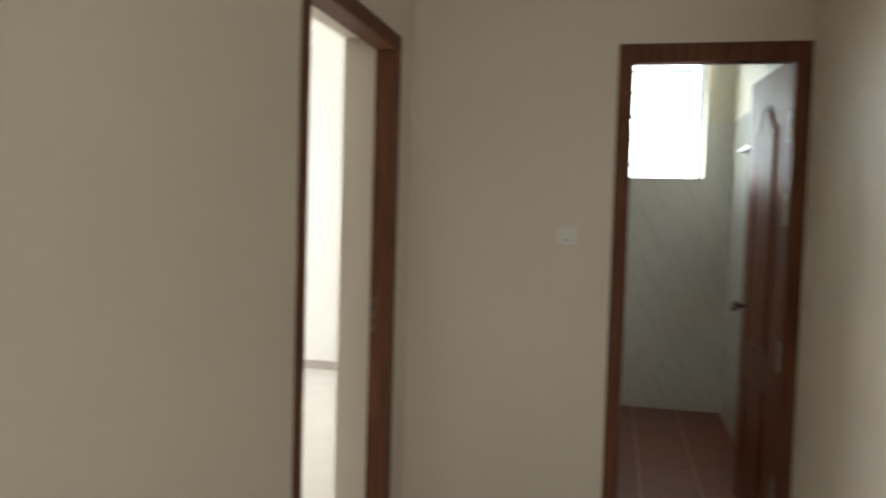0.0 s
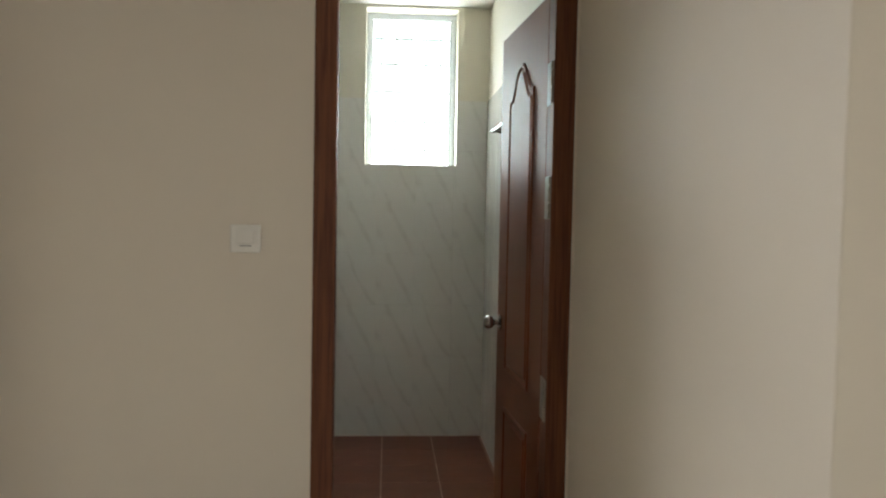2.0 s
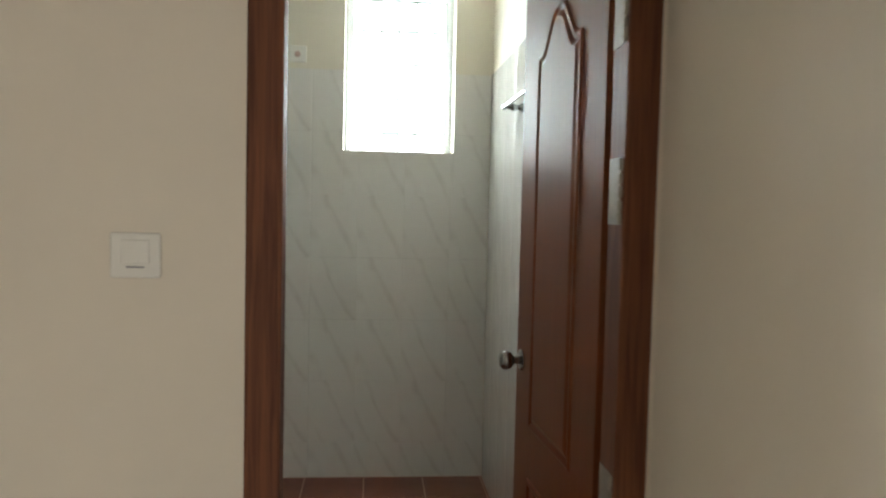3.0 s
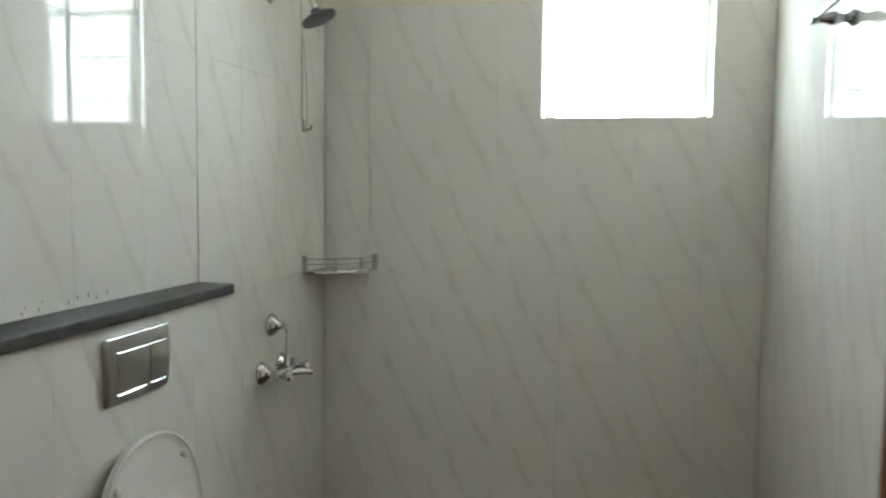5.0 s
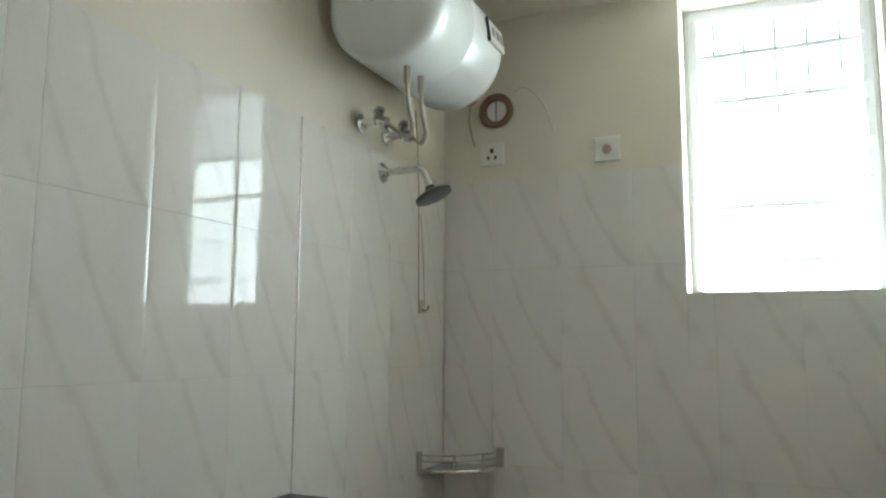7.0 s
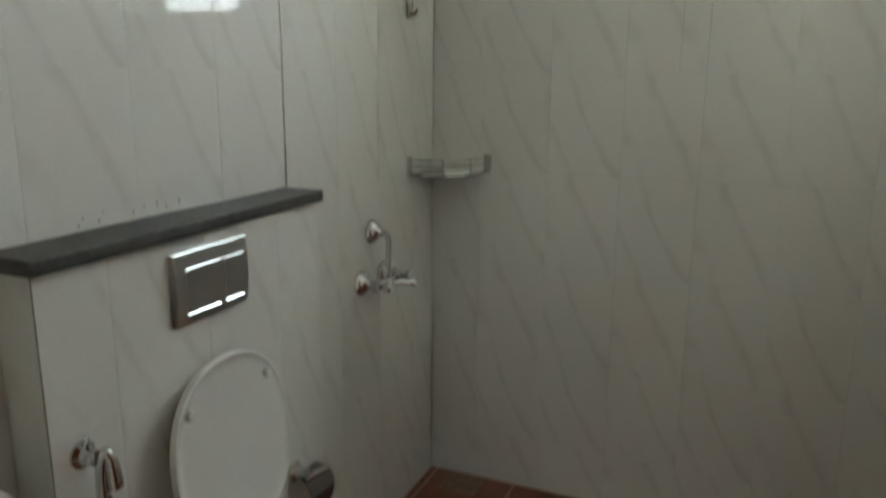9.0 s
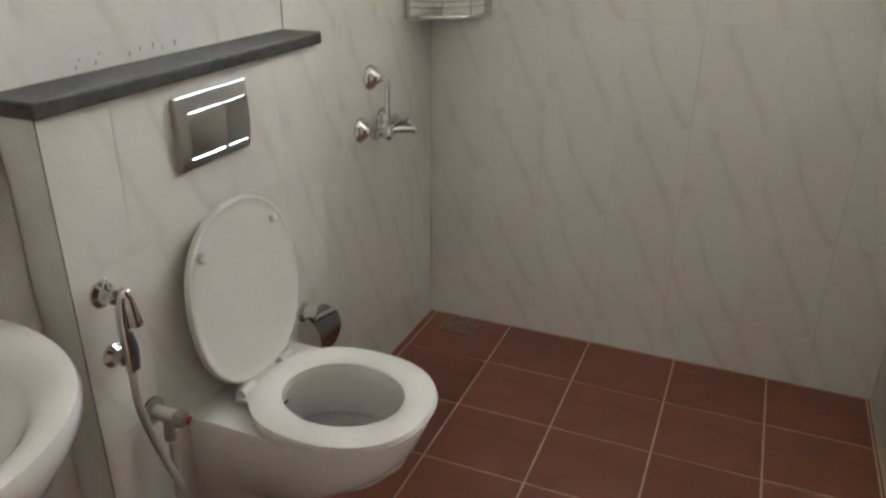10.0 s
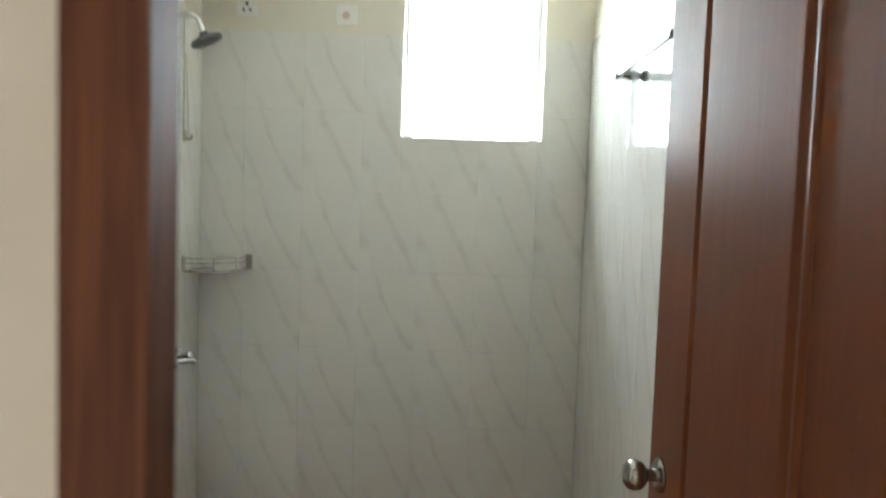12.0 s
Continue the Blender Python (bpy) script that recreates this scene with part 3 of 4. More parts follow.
def bulge(z, base=0.010, rise=0.007):
    s = min(1.0, max(0.0, (z - PZ0) / (PZ1 - PZ0)))
    return BX + base + rise * max(0.0, math.sin(math.pi * s)) ** 0.8


def curved_plate(y0, y1, z0, z1, lift, n=10):
    rings = []
    for i in range(n + 1):
        z = z0 + (z1 - z0) * i / n
        x = bulge(z) + lift
        rings.append([(BX, y0, z), (x - 0.002, y0, z), (x, y0 + 0.002, z), (x, y1 - 0.002, z), (x - 0.002, y1, z), (BX, y1, z)])
    return add_rings(bmesh.new(), rings)


def bevel_strip(y0, y1, z0, z1, lift):
    """Sloping chrome edge, turned upwards."""
    x = bulge((z0 + z1) / 2)
    low, high = x + lift, x + lift - (z1 - z0) * 0.70
    return add_rings(bmesh.new(), [[(BX, y, z0), (low, y, z0), (high, y, z1), (BX, y, z1)] for y in (y0, y1)])


part("plate", curved_plate(PY0, PY1, PZ0, PZ1, 0.0), M_SATIN, fp, smooth=True)
for y0, y1 in ((1.186, 1.283), (1.296, 1.354)):
    bt = part("button", curved_plate(y0, y1, 1.012, 1.098, 0.0025), M_SATIN, fp, smooth=True)
    part("chrome_strip", bevel_strip(y0 + 0.001, y1 - 0.001, 1.0985, 1.1001, 0.0044), M_STRIP, bt, "bright chrome edge")
    part("chrome_strip", bevel_strip(y0 + 0.001, y1 - 0.001, 1.0115, 1.0138, 0.0046), M_STRIP, bt, "bright chrome edge")
part("top_edge", bevel_strip(PY0, PY1, PZ1 - 0.001, PZ1 + 0.001, 0.003), M_STRIP, fp, "bright chrome top edge")

# ---- toilet ----
TY, RIM = 1.266, 0.488


def egg(cx, cy, front, back, half, z, n=40, power=2.3):
    """Egg outline in plan; front towards +x."""
    out = []
    for i in range(n):
        a = 2 * math.pi * i / n
        c, s = math.cos(a), math.sin(a)
        r = (abs(c) ** power + abs(s) ** power) ** (-1 / power)
        out.append((cx + c * r * (front if c > 0 else back), cy + s * r * half, z))
    return out


toilet = thing("toilet", (-0.85, TY, 0.06), "white ceramic wall-hung toilet with raised lid", "toilet")


def bowl_slice(xc, xf, half, z):
    """Level slice of the bowl: round in front, flaring to a square foot at the wall."""
    def side(x):
        return half + (0.173 - half) * math.exp(-((x - BX) / 0.032) ** 2)

    out = []
    for i in range(25):
        a = -math.pi / 2 + math.pi * i / 24
        c, t = math.cos(a), math.sin(a)
        q = (abs(c) ** 2.3 + abs(t) ** 2.3) ** (-1 / 2.3)
        out.append((xc + c * q * (xf - xc), TY + t * q * side(xc), z))
    back = [xc + (BX - 0.002 - xc) * k / 9 for k in range(1, 10)]
    out += [(x, TY + side(x), z) for x in back]
    out += [(BX - 0.002, TY + side(BX) * (1 - k / 4), z) for k in range(1, 8)]
    return out + [(x, TY - side(x), z) for x in reversed(back)]


def inner_slice(cx, front, back, half, z, outer):
    """Oval inside the rim, one point for each of the outer slice's."""
    out = []
    for x, y, _ in outer:
        a = math.atan2((y - TY) / half, (x - cx) / (front if x > cx else back))
        out.append((cx + math.cos(a) * (front if math.cos(a) > 0 else back), TY + math.sin(a) * half, z))
    return out


rings = [bowl_slice(*row) for row in ((-1.00, -0.965, 0.090, 0.100), (-0.995, -0.950, 0.104, 0.106), (-0.99, -0.935, 0.114, 0.122), (-0.985, -0.910, 0.118, 0.22), (-0.965, -0.885, 0.122, 0.275), (-0.945, -0.855, 0.126, 0.288), (-0.92, -0.810, 0.132, 0.300), (-0.89, -0.760, 0.139, 0.318),
                                      (-0.87, -0.715, 0.147, 0.340), (-0.86, -0.675, 0.157, 0.370), (-0.85, -0.645, 0.165, 0.400), (-0.845, -0.624, 0.170, 0.430), (-0.84, -0.611, 0.172, RIM - 0.022), (-0.84, -0.607, 0.172, RIM - 0.010), (-0.84, -0.612, 0.169, RIM))]
for cx, front, back, half, drop in ((-0.80, 0.150, 0.15, 0.120, 0.0), (-0.80, 0.143, 0.145, 0.115, 0.02), (-0.80, 0.150, 0.15, 0.122, 0.06), (-0.80, 0.146, 0.15, 0.118, 0.11), (-0.81, 0.126, 0.13, 0.104, 0.15), (-0.83, 0.09, 0.09, 0.08, 0.19)):
    rings.append(inner_slice(cx, front, back, half, RIM - drop, rings[14]))
part("bowl", add_rings(bmesh.new(), rings), M_CERAMIC, toilet, smooth=True)
water = [egg(-0.80, TY, 0.145, 0.149, 0.117, RIM - 0.118, power=2), egg(-0.80, TY, 0.146, 0.150, 0.118, RIM - 0.114, power=2)]
part("water", add_rings(bmesh.new(), water), M_WATER, toilet, "still water in the bowl")
SZ = RIM + 0.004
seat = [egg(-0.80, TY, 0.199, 0.19, 0.174, SZ), egg(-0.80, TY, 0.203, 0.193, 0.177, SZ + 0.008), egg(-0.80, TY, 0.198, 0.19, 0.174, SZ + 0.020), egg(-0.80, TY, 0.184, 0.175, 0.160, SZ + 0.026),
        egg(-0.80, TY, 0.150, 0.140, 0.122, SZ + 0.026, power=2), egg(-0.80, TY, 0.138, 0.128, 0.112, SZ + 0.018, power=2), egg(-0.80, TY, 0.136, 0.126, 0.110, SZ, power=2)]
sb = bmesh.new()
add_rings(sb, seat + [seat[0]], False, False)
bmesh.ops.remove_doubles(sb, verts=sb.verts, dist=0.0001)
part("seat", sb, M_SEAT, toilet, "white plastic seat ring", True)
lid = []
for off, sc in ((0.006, 0.86), (0.004, 0.94), (0.0, 0.965), (0.001, 0.99), (0.006, 1.0), (0.014, 1.0), (0.019, 0.97), (0.022, 0.90)):
    lid.append([(x * 1.0, y, off) for x, y, z in egg(0.20, 0, 0.196 * sc, 0.196 * sc, 0.176 * sc, 0)])
lb = add_rings(bmesh.new(), lid)
for s in (-0.118, 0.118):
    add_lathe(lb, (0.318, s, 0.007), (0, 0, -1), ((0, 0.010), (0.011, 0.010), (0.014, 0.007)), 12)
LID_M = Matrix.Translation((-0.985, TY, SZ + 0.022)) @ Matrix.Rotation(radians(-96), 4, "Y")
bmesh.ops.transform(lb, matrix=LID_M, verts=lb.verts)
part("lid", lb, M_SEAT, toilet, "raised white oval lid with two buffers", True)
for s in (-0.07, 0.07):
    part("hinge", tube([(-0.988, TY + s - 0.022, SZ + 0.020), (-0.988, TY + s + 0.022, SZ + 0.020)], 0.012, n=0), M_SEAT, toilet, smooth=True)
part("hinge_bar", box(-1.000, -0.962, TY - 0.10, TY + 0.10, SZ, SZ + 0.014, bevel=0.005, seg=3), M_SEAT, toilet)
part("vent_slot", box(-0.9475, -0.943, TY - 0.012, TY + 0.012, RIM - 0.045, RIM - 0.041), M_BLACK, toilet)

# ---- wash basin ----
SY, SZB, SD, SB = 0.515, 0.845, 0.348, 0.305


def dee(depth, half, z, x_back=XL, n=36, power=2.2):
    out = []
    for i in range(n + 1):
        a = -math.pi / 2 + math.pi * i / n
        c, s = math.cos(a), math.sin(a)
        r = (abs(c) ** power + abs(s) ** power) ** (-1 / power)
        out.append((x_back + c * r * depth, SY + s * r * half, z))
    return out


basin = thing("wash_basin", (XL, SY, 0.62), "white ceramic wall-hung wash basin beside the cistern box", "basin")
rings = [dee(0.15, 0.12, SZB - 0.21), dee(0.24, 0.21, SZB - 0.17), dee(0.31, 0.265, SZB - 0.10), dee(0.345, 0.302, SZB - 0.035), dee(SD, SB, SZB - 0.012), dee(SD - 0.004, SB - 0.004, SZB - 0.002), dee(SD - 0.018, SB - 0.018, SZB),
         dee(SD - 0.05, SB - 0.055, SZB - 0.004, XL + 0.012), dee(SD - 0.085, SB - 0.085, SZB - 0.02, XL + 0.03), dee(SD - 0.14, SB - 0.13, SZB - 0.09, XL + 0.05), dee(0.15, 0.13, SZB - 0.13, XL + 0.06)]
part("bowl", add_rings(bmesh.new(), rings), M_CERAMIC, basin, smooth=True)
part("backsplash", box(XL - 0.001, XL + 0.03, SY - SB + 0.02, SY + SB - 0.02, SZB - 0.01, SZB + 0.022, bevel=0.009, seg=3), M_CERAMIC, basin, smooth=True)
part("waste", lathe((XL + 0.12, SY, SZB - 0.132), (0, 0, 1), ((0, 0.025), (0.004, 0.024), (0.005, 0.014)), 20), M_CHROME, basin, "chrome waste", True)
part("bottle_trap", lathe((XL + 0.10, SY, SZB - 0.42), (0, 0, 1), ((0, 0.02), (0.02, 0.03), (0.1, 0.03), (0.11, 0.016), (0.22, 0.016)), 16), M_CHROME, basin, "chrome bottle trap", True)

# ---- hand spray ----
sp = thing("hand_spray", (BX, 0.945, 0.72), "chrome hand spray hanging in wall holder with grey hose", "hand spray")
b = lathe((BX - 0.001, 0.940, 0.845), (1, 0, 0), ((0, 0.024), (0.006, 0.024), (0.012, 0.016), (0.034, 0.013), (0.036, 0.004)), 20)
add_tube(b, [(BX + 0.012, 0.940, 0.858), (BX + 0.014, 0.940, 0.875), (BX + 0.016, 0.940, 0.868)], 0.004, 8)
part("holder", b, M_CHROME, sp, smooth=True)
b = lathe((BX - 0.001, 0.940, 0.725), (1, 0, 0), ((0, 0.022), (0.006, 0.022), (0.014, 0.014), (0.032, 0.013)), 20)
part("holder", b, M_CHROME, sp, smooth=True)
b = tube([(BX + 0.034, 0.945, 0.70), (BX + 0.034, 0.945, 0.80), (BX + 0.036, 0.948, 0.838), (BX + 0.041, 0.951, 0.850), (BX + 0.047, 0.956, 0.838)], 0.011, 12)
add_lathe(b, (BX + 0.046, 0.955, 0.843), (0.03, 0.07, -1), ((0, 0.011), (0.015, 0.0125), (0.040, 0.014), (0.056, 0.013), (0.060, 0.006)), 16)
part("spray_body", b, M_CHROME, sp, smooth=True)
part("lever", tube([(BX + 0.042, 0.948, 0.775), (BX + 0.047, 0.950, 0.745), (BX + 0.045, 0.948, 0.705)], 0.005, 8), M_DARKGREY, sp, smooth=True)
for k in (0.796, 0.804, 0.812):
    part("spray_slot", lathe((BX + 0.049, 0.962, k), (0.5, 0.8, 0), ((0, 0.0050), (0.0105, 0.0035)), 8), M_PLASTIC, sp)
part("hose", tube([(BX + 0.034, 0.945, 0.70), (BX + 0.034, 0.950, 0.60), (BX + 0.040, 0.985, 0.46), (BX + 0.045, 1.03, 0.30), (BX + 0.05, 1.05, 0.17), (BX + 0.05, 1.03, 0.10), (BX + 0.04, 1.005, 0.14), (BX + 0.035, 1.0, 0.30), (BX + 0.035, 1.008, 0.50)], 0.008, 12), M_HOSE, sp, "pale grey flexible hose", True)

av = thing("angle_valve", (BX, 1.005, 0.56), "chrome angle valve with red mark feeding the spray hose", "valve")
# Chrome in shadow: the shade is put into the darker steel colour.
b = lathe((BX - 0.001, 1.005, 0.565), (1, 0, 0), ((0, 0.028), (0.005, 0.028), (0.010, 0.014), (0.05, 0.014), (0.055, 0.010)), 20)
add_lathe(b, (BX + 0.035, 1.005, 0.565), (0, 0, -1), ((0, 0.010), (0.035, 0.010), (0.036, 0.012), (0.055, 0.012)), 16)
part("valve_body", b, M_DULL_SHADED, av, smooth=True)
part("handle", lathe((BX + 0.05, 1.01, 0.560), (1, 0.25, -0.15), ((0, 0.012), (0.004, 0.019), (0.02, 0.017), (0.024, 0.010)), 8), M_DULL_SHADED, av, smooth=False)
part("red_cap", lathe((BX + 0.074, 1.016, 0.556), (1, 0.25, -0.15), ((0, 0.009), (0.004, 0.008), (0.005, 0.003)), 12), M_RED, av, "red temperature cap", True)

# ---- paper holder ----
ph = thing("paper_holder", (BX, 1.56, 0.5), "chrome toilet paper holder with empty curved cover", "paper holder")
part("flange", lathe((BX - 0.001, 1.53, 0.515), (1, 0, 0), ((0, 0.026), (0.006, 0.026), (0.012, 0.016), (0.045, 0.012)), 20), M_CHROME, ph, smooth=True)
part("roller", tube([(BX + 0.04, 1.52, 0.510), (BX + 0.045, 1.565, 0.504), (BX + 0.048, 1.598, 0.499)], 0.008, 10), M_CHROME, ph, smooth=True)
rings = []
for i in range(11):
    a = radians(-35 + 11.5 * i)
    z, x = 0.440 + 0.070 * math.sin(a), BX + 0.006 + 0.050 * math.cos(a)
    y1 = 1.578 + 0.040 * math.sin(math.pi * (i + 1) / 13)
    rings.append([(x, 1.515, z), (x + 0.002, 1.515, z), (x + 0.002, y1, z), (x, y1, z)])
part("cover", add_rings(bmesh.new(), rings), M_RAIL, ph, "polished steel curved cover plate", True)

# ---- wall mixer ----
mx = thing("wall_mixer", (XL, 2.1, 0.85), "chrome wall mixer tap with bend pipe under the shower", "mixer tap")
FL = ((0, 0.037), (0.005, 0.037), (0.018, 0.028), (0.028, 0.015), (0.040, 0.012))
for y, z in ((2.020, 0.853), (2.160, 0.853), (2.090, 0.995)):
    part("flange", lathe((XL - 0.001, y, z), (1, 0, 0), FL, 24), M_CHROME, mx, smooth=True)
b = lathe((XL + 0.056, 2.000, 0.850), (0, 1, 0), ((0, 0.006), (0.003, 0.016), (0.03, 0.017), (0.05, 0.014), (0.09, 0.017), (0.12, 0.014), (0.15, 0.017), (0.176, 0.016), (0.179, 0.006)), 20)
for y in (2.020, 2.160):
    add_lathe(b, (XL + 0.030, y, 0.853), (1, 0, 0), ((0, 0.013), (0.030, 0.013)), 14)
add_lathe(b, (XL + 0.056, 2.088, 0.850), (0, 0, 1), ((0, 0.012), (0.03, 0.012), (0.04, 0.009)), 14)
part("mixer_body", b, M_CHROME, mx, smooth=True)
part("spout", tube([(XL + 0.058, 2.09, 0.842), (XL + 0.085, 2.115, 0.842), (XL + 0.112, 2.145, 0.838), (XL + 0.116, 2.149, 0.828)], 0.010, 12), M_CHROME, mx, smooth=True)
part("bend_pipe", tube([(XL + 0.035, 2.090, 0.995), (XL + 0.050, 2.090, 0.994), (XL + 0.058, 2.089, 0.975), (XL + 0.058, 2.088, 0.93), (XL + 0.057, 2.088, 0.88)], 0.0085, 12), M_CHROME, mx, smooth=True)
for y in (2.020, 2.160):
    h = lathe((XL + 0.060, y, 0.852), (1, 0, 0), ((0, 0.011), (0.016, 0.011), (0.019, 0.015), (0.030, 0.018), (0.038, 0.017), (0.043, 0.012), (0.045, 0.003)), 16)
    part("tap_handle", h, M_CHROME, mx, smooth=True)
part("diverter", lathe((XL + 0.060, 2.115, 0.858), (0.3, 0.3, 1), ((0, 0.009), (0.016, 0.008), (0.018, 0.012), (0.028, 0.011), (0.030, 0.004)), 14), M_CHROME, mx, smooth=True)

# ---- corner shelf ----
cs = thing("corner_shelf", (XL, YF, 1.15), "steel wire corner shelf basket in the shower corner", "shelf")
R = 0.20


def quarter(r, z, n=14, ripple=0.0):
    return [(XL + 0.004 + (r + ripple * math.cos(4 * a)) * math.cos(a), YF - 0.004 - (r + ripple * math.cos(4 * a)) * math.sin(a), z) for a in [math.pi / 2 * i / n for i in range(n + 1)]]


base = quarter(R, 1.133) + [(XL + 0.004, YF - 0.004, 1.133)]
top = [(x, y, 1.138) for x, y, z in base]
part("tray", add_rings(bmesh.new(), [base, top]), M_SATIN, cs, "thin satin steel tray")
part("tray_lip", tube(quarter(R, 1.137), 0.0065, 8, 0), M_CHROME, cs, smooth=True)
for z in (1.168, 1.186):
    part("rail", tube(quarter(R, z), 0.0022, 8, 0), M_CHROME, cs, smooth=True)
for a in (0.02, 0.5, 1.0, math.pi / 2 - 0.02):
    x, y = XL + 0.004 + R * math.cos(a), YF - 0.004 - R * math.sin(a)
    part("post", tube([(x, y, 1.133), (x, y, 1.190)], 0.004, 8, 0), M_DULL_SHADED, cs, smooth=True)
part("wall_clip", box(XL + 0.19, XL + 0.215, YF - 0.010, YF, 1.134, 1.196, bevel=0.002), M_DULL_SHADED, cs)
part("wall_clip", box(XL, XL + 0.010, YF - 0.215, YF - 0.19, 1.134, 1.196, bevel=0.002), M_DULL_SHADED, cs)

# ---- shower ----
sh = thing("shower", (XL, 2.084, 2.036), "chrome shower arm with round dark grey shower head", "shower")
part("flange", lathe((XL - 0.001, 2.088, 2.036), (1, 0, 0), ((0, 0.031), (0.005, 0.027), (0.012, 0.016), (0.02, 0.011)), 20), M_CHROME, sh, smooth=True)
part("arm", tube([(XL, 2.088, 2.036), (XL + 0.105, 2.090, 2.037), (XL + 0.128, 2.092, 2.030), (XL + 0.138, 2.094, 2.012), (XL + 0.148, 2.096, 1.985)], 0.0105, 12), M_CHROME, sh, smooth=True)
part("head", lathe((XL + 0.147, 2.096, 1.985), (0.42, 0.08, -0.90), ((0, 0.012), (0.012, 0.018), (0.020, 0.040), (0.027, 0.055), (0.037, 0.055), (0.039, 0.050)), 28), M_DARKGREY, sh, "dark grey round shower head", True)

# ---- shut-off valves and hoses under the heater ----
GX, GZ, GR = -0.972, 2.397, 0.163
for y, z, hy in ((1.953, 2.150, 1.81), (2.105, 2.150, 1.89)):
    v = thing("heater_valve", (XL, y, z), "chrome stop valve on the wall below the water heater", "valve", "heater valves")
    part("flange", lathe((XL - 0.001, y, z), (1, 0, 0), ((0, 0.026), (0.005, 0.026), (0.012, 0.014), (0.05, 0.012)), 18), M_CHROME, v, smooth=True)
    b = lathe((XL + 0.045, y, z), (0, 0.5, 0.8), ((0, 0.013), (0.035, 0.012), (0.036, 0.015), (0.05, 0.015)), 14)
    part("valve_body", b, M_CHROME, v, smooth=True)
    part("handle", lathe((XL + 0.05, y, z), (1, 0.1, -0.3), ((0, 0.010), (0.015, 0.010), (0.017, 0.020), (0.032, 0.018), (0.035, 0.006)), 10), M_CHROME, v, smooth=True)
    hs = thing("heater_hose", (XL + 0.07, y, z), "braided steel hose from water heater to stop valve", "hose", "heater hoses")
    part("braid", tube([(-0.93, hy, 2.215), (-0.93, hy + 0.005, 2.15), (-0.935, hy + 0.04, 2.092), (-0.97, hy + 0.085, 2.078), (XL + 0.08, y + 0.03, z - 0.01), (XL + 0.047, y + 0.018, z + 0.03)], 0.006, 10), M_DULL_SHADED, hs, smooth=True)
    part("nut", lathe((-0.93, hy, 2.19), (0, 0, 1), ((0, 0.010), (0.045, 0.010)), 6), M_DULL_SHADED, hs)

# ---- water heater ----
gy = thing("water_heater", (GX, 1.98, GZ), "white horizontal electric water heater on the wall", "water heater")
prof = [(0.0, 0.02), (0.003, 0.08), (0.010, 0.125), (0.022, 0.150), (0.04, 0.162), (0.06, GR), (0.25, GR), (0.252, GR - 0.0012), (0.256, GR), (0.45, GR), (0.47, 0.162), (0.49, 0.150), (0.50, 0.125), (0.507, 0.08), (0.51, 0.02)]
part("tank", lathe((GX, 1.72, GZ), (0, 1, 0), prof, 48), M_ENAMEL, gy, smooth=True)
PANEL_A = radians(8)
pm = Matrix.Translation((GX, 2.13, GZ)) @ Matrix.Rotation(-PANEL_A, 4, "Y")


def on_tank(bm):
    bmesh.ops.transform(bm, matrix=pm, verts=bm.verts)
    return bm


panel = part("control_panel", on_tank(box(GR - 0.006, GR + 0.006, -0.055, 0.065, -0.035, 0.035, bevel=0.004)), M_PLASTIC, gy, "grey-white control panel")
for y in (-0.035, 0.002, 0.035):
    part("indicator", on_tank(box(GR + 0.005, GR + 0.0075, y, y + 0.022, -0.012, 0.016, bevel=0.001)), M_GREY, panel, "dark indicator window")
part("panel_edge", on_tank(box(GR - 0.002, GR + 0.007, -0.062, -0.056, -0.036, 0.036)), M_BLACK, gy)
part("badge", on_tank(box(-0.02, 0.02, -0.412, -0.4085, -0.01, 0.01)), M_GREY, gy)
for y in (1.82, 2.14):
    part("wall_bracket", box(XL - T, GX - 0.10, y - 0.02, y + 0.02, GZ + 0.02, GZ + 0.10, bevel=0.003), M_DULL_SHADED, gy)

# thin cords hanging to a wall hook
ck = thing("wall_hook", (XL, 2.342, 1.65), "small brass-toned wall hook tied with cords", "hook")
part("plate", box(XL - 0.001, XL + 0.005, 2.338, 2.366, 1.628, 1.672, bevel=0.002), M_HOOK, ck)
part("hook_arm", tube([(XL + 0.004, 2.352, 1.642), (XL + 0.018, 2.353, 1.638), (XL + 0.026, 2.354, 1.644), (XL + 0.027, 2.354, 1.654)], 0.004, 8), M_HOOK, ck, smooth=True)
cord = thing("pull_cord", (XL, 2.335, 1.65), "thin brown cords hanging from the heater to the hook", "cord")
part("strand", tube([(XL + 0.004, 2.330, 1.655), (XL + 0.006, 2.322, 1.90), (XL + 0.012, 2.30, 2.12), (XL + 0.03, 2.24, 2.27)], 0.0018, 6), M_CORD, cord, smooth=True)
part("strand", tube([(XL + 0.014, 2.352, 1.650), (XL + 0.014, 2.340, 1.80), (XL + 0.010, 2.325, 1.95)], 0.0013, 6), M_CORD, cord, smooth=True)

# ---- fittings on the window wall ----
YP = YF + T
vt = thing("pipe_vent", (-0.956, YP, 2.34), "round brown vent pipe end with pale grille", "vent")
vr = bmesh.new()
ringp = [(0.0, 0.060), (-0.012, 0.062), (-0.016, 0.056), (-0.014, 0.040), (-0.004, 0.036), (0.0, 0.036)]
add_rings(vr, [[(-0.956 + r * math.cos(2 * math.pi * i / 32), YP + d, 2.335 + r * math.sin(2 * math.pi * i / 32)) for i in range(32)] for d, r in ringp], False, False)
part("ring", vr, M_BROWN, vt, "brown ring", True)
part("disc", lathe((-0.956, YP, 2.335), (0, -1, 0), ((0, 0.036), (0.006, 0.035), (0.007, 0.02)), 28), M_PLASTIC, vt, "pale centre disc", True)
